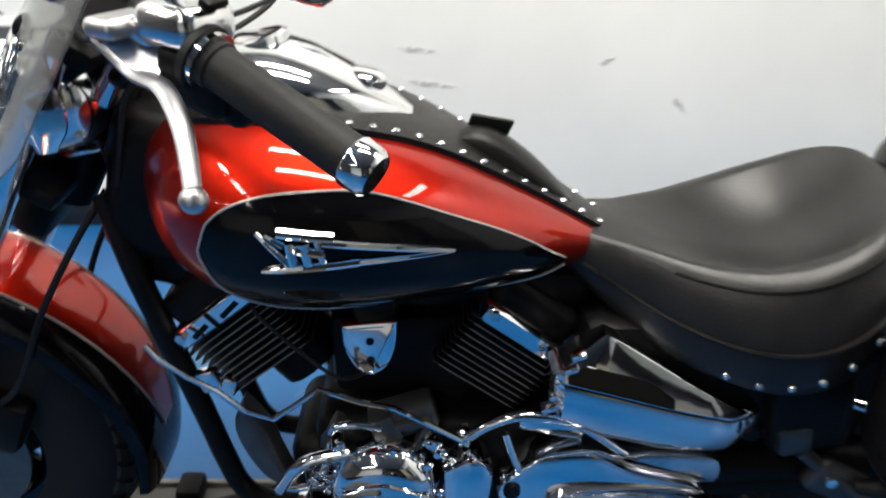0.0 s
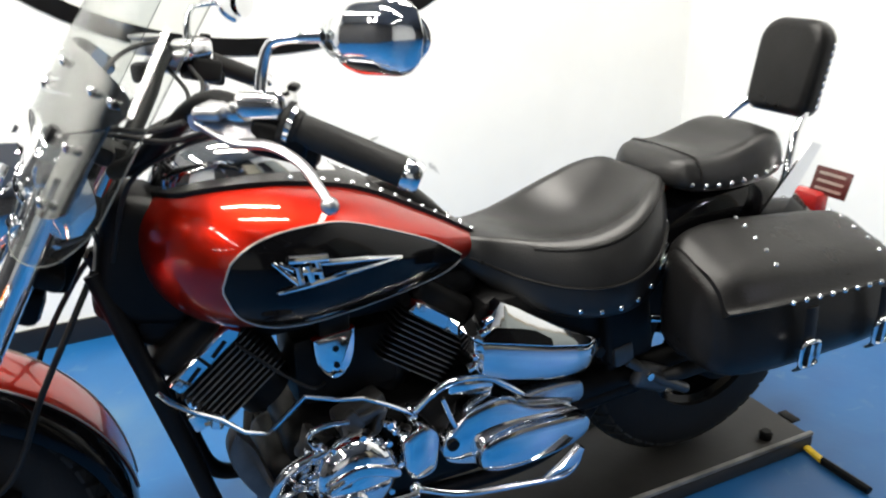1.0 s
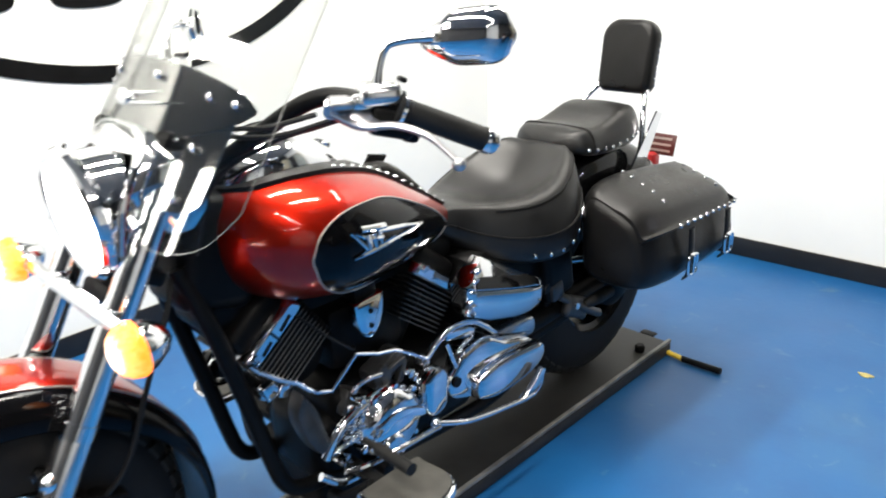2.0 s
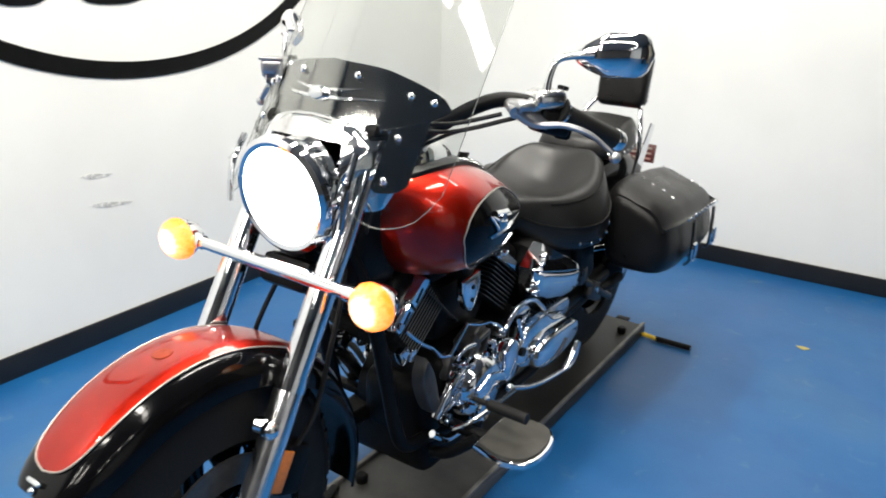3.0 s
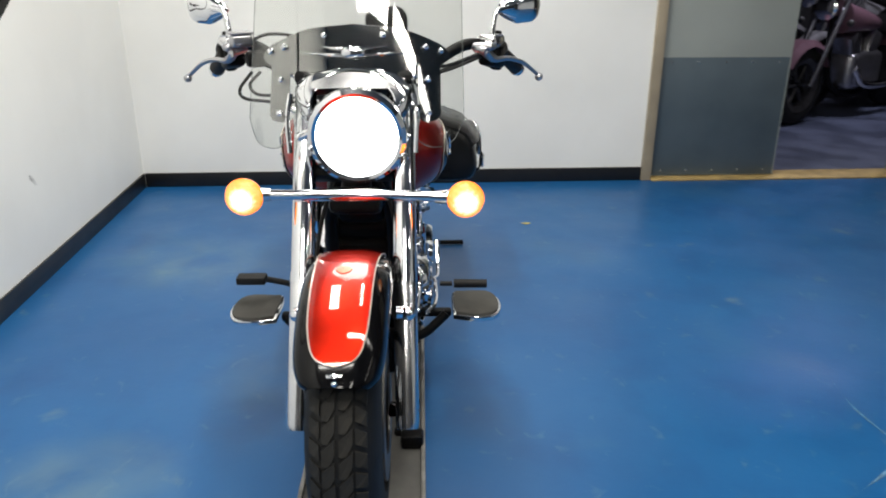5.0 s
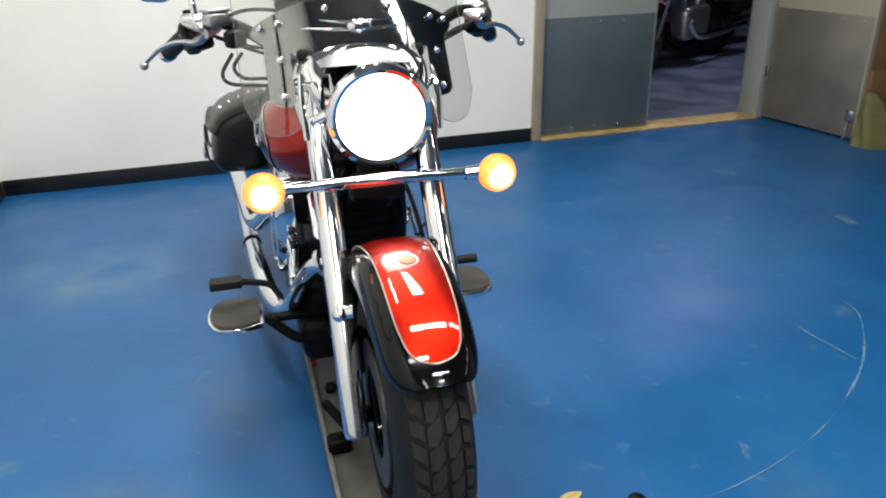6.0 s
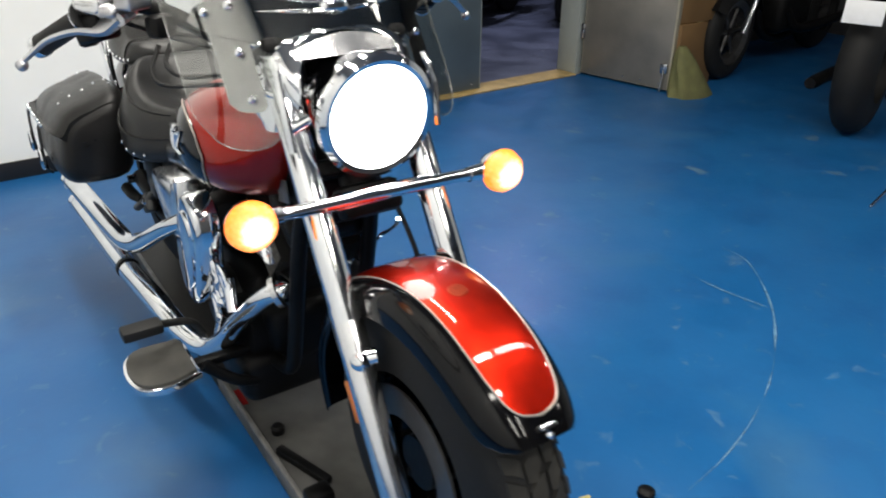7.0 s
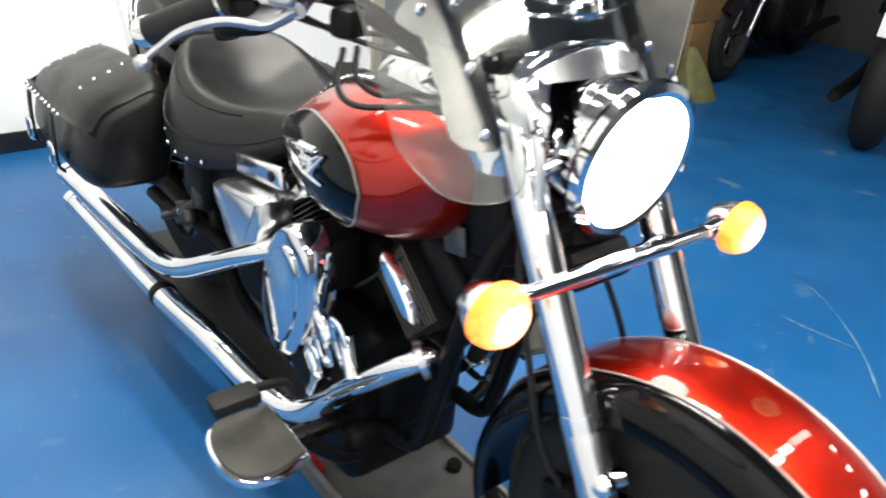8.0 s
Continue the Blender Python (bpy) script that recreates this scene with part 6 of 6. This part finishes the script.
# ---- parked machines ----
def parked_motorcycle(label, paint, seat_mat, at, rz, plate_mat=None, bags=True, rear=(0.32, 0.17)):
    """A plain cruiser that faces its own -y, the front axle over the origin."""
    b = empty("parked_motorcycle", label, "motorcycle", at, rz, "parked motorcycles")
    for y, r, w in ((0, 0.31, 0.11), (1.5, *rear)):
        part("tyre", lathe(tyre_section(r, w), 40, (1, 0, 0), (0, y, r)), TYRE, b, "black rubber tyre")
        rm = part("rim", lathe([(0.17, -0.03), (0.21, -0.05), (0.215, 0), (0.21, 0.05), (0.17, 0.03)], 32, (1, 0, 0), (0, y, r)), DARK_ALU, b)
        for k in range(6):
            q = 2 * math.pi * k / 6
            part("spoke", tube([(0, y + 0.03 * math.cos(q), r + 0.03 * math.sin(q)), (0, y + 0.19 * math.cos(q), r + 0.19 * math.sin(q))], 0.012, 8), DARK_ALU, rm)
    for s in (1, -1):
        part("fork_leg", tube([(s * 0.1, 0, 0.31), (s * 0.1, 0.36, 0.95)], 0.022, 12), CHROME, b)
        part("exhaust", tube([(s * 0.12, 0.6, 0.4), (s * 0.16, 0.8, 0.26), (s * 0.19, 1.68, 0.28), (s * 0.191, 1.75, 0.28)], [0.03, 0.035, 0.035, 0.02], 12), CHROME if bags else BLACK_METAL, b)
        part("turn_signal", ball(0.028, (s * 0.2, 0.25, 0.78)), DARK_ALU, b)
        if bags:
            part("saddlebag", rbox((0.17, 0.42, 0.26), (s * 0.24, 1.5, 0.56), 0.05, segs=3), seat_mat, b)
    part("headlamp", lathe([(0.02, -0.12), (0.08, -0.06), (0.09, 0), (0.06, 0.02), (0, 0.025)], 28, (0, -1, 0), (0, 0.22, 0.88)), CHROME, b)
    part("fuel_tank", loft([super_ring(0.45 + 0.55 * i / 12, 0.17 * math.sin(math.pi * (0.15 + 0.8 * i / 12)) ** 0.6, 0.93 - 0.16 * i / 12, 0.68, 2.4, 24) for i in range(13)]), paint, b)
    part("engine", join(rbox((0.26, 0.5, 0.3), (0, 0.8, 0.38), 0.06, segs=3), rbox((0.2, 0.16, 0.22), (0, 0.62, 0.58), 0.03, (25, 0, 0)), rbox((0.2, 0.16, 0.22), (0, 0.92, 0.58), 0.03, (-25, 0, 0))), ALU if bags else BLACK_METAL, b)
    part("seat", loft(seat_rings({"w": [(0.95, 0.08), (1.2, 0.17), (1.4, 0.14), (1.7, 0.1)], "rim": [(0.95, 0.76), (1.2, 0.74), (1.4, 0.84), (1.7, 0.86)], "dish": [(0.95, 0), (1.2, 0.02), (1.7, 0)],
                              "bot": [(0.95, 0.68), (1.2, 0.63), (1.7, 0.74)]}, 16)), seat_mat, b)
    for y0, r, a0, a1 in ((0, 0.35, 30, 170), (1.5, rear[0] + 0.05, 40, 190 if bags else 120)):
        part("fender", loft([[(x, y0 - q * math.cos(radians(d)), 0.31 + q * math.sin(radians(d))) for x, q in ((-0.09, r - 0.05), (-0.05, r), (0.05, r), (0.09, r - 0.05), (0.05, r - 0.006), (-0.05, r - 0.006))] for d in range(a0, a1, 10)]),
             paint, b)
    part("handlebar", tube([(-0.4, 0.75, 0.98), (-0.3, 0.6, 1.05), (-0.1, 0.42, 1.0), (0.1, 0.42, 1.0), (0.3, 0.6, 1.05), (0.4, 0.75, 0.98)], 0.014, 10), CHROME, b)
    part("frame", tube([(0, 0.35, 0.85), (0, 0.45, 0.3), (0, 0.9, 0.16), (0, 1.3, 0.3), (0, 1.4, 0.65)], 0.03, 10), BLACK_METAL, b)
    part("tail_lamp", rbox((0.1, 0.05, 0.06), (0, 1.8, 0.78), 0.015), RED_LENS, b)
    if plate_mat:
        part("number_plate", rbox((0.18, 0.005, 0.11), (0, 1.875, 0.675), 0.002, (10, 0, 0)), plate_mat, b, "blank white plate")
    return b


parked_motorcycle("black cruiser motorcycle parked in the dark corner", BLACK, LEATHER, (5.02, 1.59, 0), 105, WHITE_PLATE, False, (0.36, 0.2))
parked_motorcycle("black motorcycle with a chrome fork, parked beside the boxes", BLACK_METAL, LEATHER, (4.00, 2.35, 0), 279, None, False)
parked_motorcycle("silver motorcycle parked in the storage room", SILVER, LEATHER, (3.75, 5.15, 0.004), -62)
parked_motorcycle("mauve and grey motorcycle parked in the storage room", PINKISH, LEATHER, (3.28, 4.5, 0.004), -58)
parked_motorcycle("dark motorcycle parked in the storage room", BLACK, LEATHER, (4.55, 4.5, 0.004), -50)
parked_motorcycle("silver motorcycle parked deep in the storage room", SILVER, LEATHER, (3.9, 6.0, 0.004), -65)
bench = empty("work_bench", "low tan wooden bench in the storage room", "bench", (5.45, 4.35, 0.004))
part("bench_top", rbox((0.9, 0.5, 0.3), (0, 0, 0.45), 0.01), FRAME_TAN, bench)
for sx in (-0.4, 0.4):
    for sy in (-0.2, 0.2):
        part("leg", rbox((0.06, 0.06, 0.3), (sx, sy, 0.15), 0.004), FRAME_TAN, bench)
shelf = empty("storage_shelf", "dark steel shelf rack with boxed parts", "shelf", (3.0, 7.9, 0.004))
for x in (-1.2, 1.2):
    for y in (-0.25, 0.25):
        part("upright", rbox((0.05, 0.05, 2.0), (x, y, 1.0), 0.004), BLACK_METAL, shelf)
for z in (0.3, 0.95, 1.6):
    part("shelf_board", rbox((2.45, 0.55, 0.03), (0, 0, z), 0.004), BLACK_METAL, shelf)
rng = random.Random(5)
for k in range(12):
    z = (0.315, 0.965, 1.615)[k % 3]
    sx, sz = rng.uniform(0.25, 0.4), rng.uniform(0.2, 0.42)
    tagged(part("parts_box", rbox((sx, 0.4, sz), (2.0 + 0.55 * (k // 3) + rng.uniform(-0.05, 0.05), 7.88, z + sz / 2), 0.006), (CARD, PINKISH, SILVER)[k % 3]),
           "closed box of parts on a dark shelf", "box", "boxes on the shelf")

# boxes and bag behind the open door
for k, (sx, sz, z0) in enumerate(((0.42, 0.42, 0.0), (0.4, 0.4, 0.42))):
    bx = empty("cardboard_box", "closed brown cardboard box in a stack behind the door", "box", (3.6, 2.5, z0), 6 - 8 * k, "stacked boxes")
    part("body", rbox((sx, 0.4, sz - 0.002), (0, 0, sz / 2), 0.006), CARD, bx)
    part("tape", rbox((0.06, 0.402, 0.002), (0, 0, sz - 0.001), 0), THRESH, bx)
rings = []
for i in range(13):
    t = i / 12
    fold = 0.1 * math.sin(3.0 * t)
    rings.append([(-0.07 * t + (0.145 * (1 - t) ** 0.8 + 0.025) * (1 + fold * math.cos(3 * q + 2 * t) + 0.07 * math.sin(7 * q + 5 * t)) * math.cos(q),
                   0.05 * t + (0.1 * (1 - t) ** 0.7 + 0.02) * (1 + fold * math.sin(4 * q)) * math.sin(q), 0.3 * t) for q in (2 * math.pi * k / 32 for k in range(32))])
bag_ob = part("cloth_sack", loft(rings), SACK)
bag_ob.location = (3.47, 2.2, 0)
tagged(bag_ob, "small olive green cloth sack leaning by the door", "sack")

# small things on floor and walls
rod = part("steel_rod", tube([(2.6, 0.584, 0.008), (2.877, 0.64, 0.012)], 0.006, 8), STEEL)
tagged(rod, "thin bright steel rod lying on the floor", "rod")
for (x, y, sc) in ((0.769, 2.248, 1.0), (0.408, 0.095, 1.2)):
    chip = part("paint_chip", prism([(0.02 * sc * math.cos(q) * (1 + 0.4 * math.sin(3 * q)), 0.013 * sc * math.sin(q)) for q in (2 * math.pi * k / 12 for k in range(12))], 0.003), SCRAP)
    chip.location = (x, y, 0)
    tagged(chip, "small yellow scrap on the blue floor", "scrap", "floor scraps")
cap = part("rubber_cap", lathe([(0, 0), (0.02, 0), (0.02, 0.014), (0.012, 0.02), (0, 0.02)], 14), BLACK_METAL)
cap.location = (0.542, 0.03, 0)
tagged(cap, "small black rubber cap on the floor", "cap")


def scratch(pts, w, mat, name, label):
    line = curve_points([(*p, 0) for p in pts], 8)
    verts, faces = [], []
    for i, p in enumerate(line):
        d = (line[min(i + 1, len(line) - 1)] - line[max(i - 1, 0)]).normalized()
        n = Vector((-d.y, d.x, 0))
        k = w * (0.5 + noise.noise(p * 9)) * math.sin(math.pi * min(1, max(0.03, i / (len(line) - 1)))) ** 0.4
        verts += [p + n * k, p - n * k]
    for i in range(len(line) - 1):
        faces.append((2 * i, 2 * i + 1, 2 * i + 3, 2 * i + 2))
    ob = part(name, raw(verts, faces), mat, smooth=0)
    ob.location.z = 0.0015
    tagged(ob, label, "scratch", kind="structure")


scratch([(1.763, 0.72), (1.73, 0.574), (1.512, 0.34), (1.244, 0.162), (1.025, 0.065), (0.809, 0.006), (0.62, -0.018)], 0.0045, SCRATCH, "floor_scratch_1", "long pale curved scratch in the blue floor paint")
scratch([(1.5, 0.708), (1.482, 0.541), (1.508, 0.346)], 0.005, SCRATCH, "floor_scratch_2", "short pale scratch in the blue floor paint")
for k, (y, z, ln, a) in enumerate(((0.905, 0.486, 0.15, -8), (1.713, 0.412, 0.07, -50), (1.46, 0.56, 0.05, 20), (0.86, 0.595, 0.11, -6))):
    m = part("wall_scuff", prism([(ln / 2 * math.cos(q) * (1 + 0.12 * math.sin(5 * q)), 0.008 * math.sin(q) * (1 + 0.3 * math.cos(3 * q))) for q in (2 * math.pi * i / 20 for i in range(20))], 0.0015), MARK)
    m.matrix_world = Matrix.Translation((ROOM_X0, y, z)) @ Matrix(((0, 0, 1, 0), (1, 0, 0, 0), (0, 1, 0, 0), (0, 0, 0, 1))) @ pose(0, 0, 0, 0, 0, a)
    tagged(m, "grey rubber scuff mark on the white wall", "scuff mark", "wall scuffs", "structure")
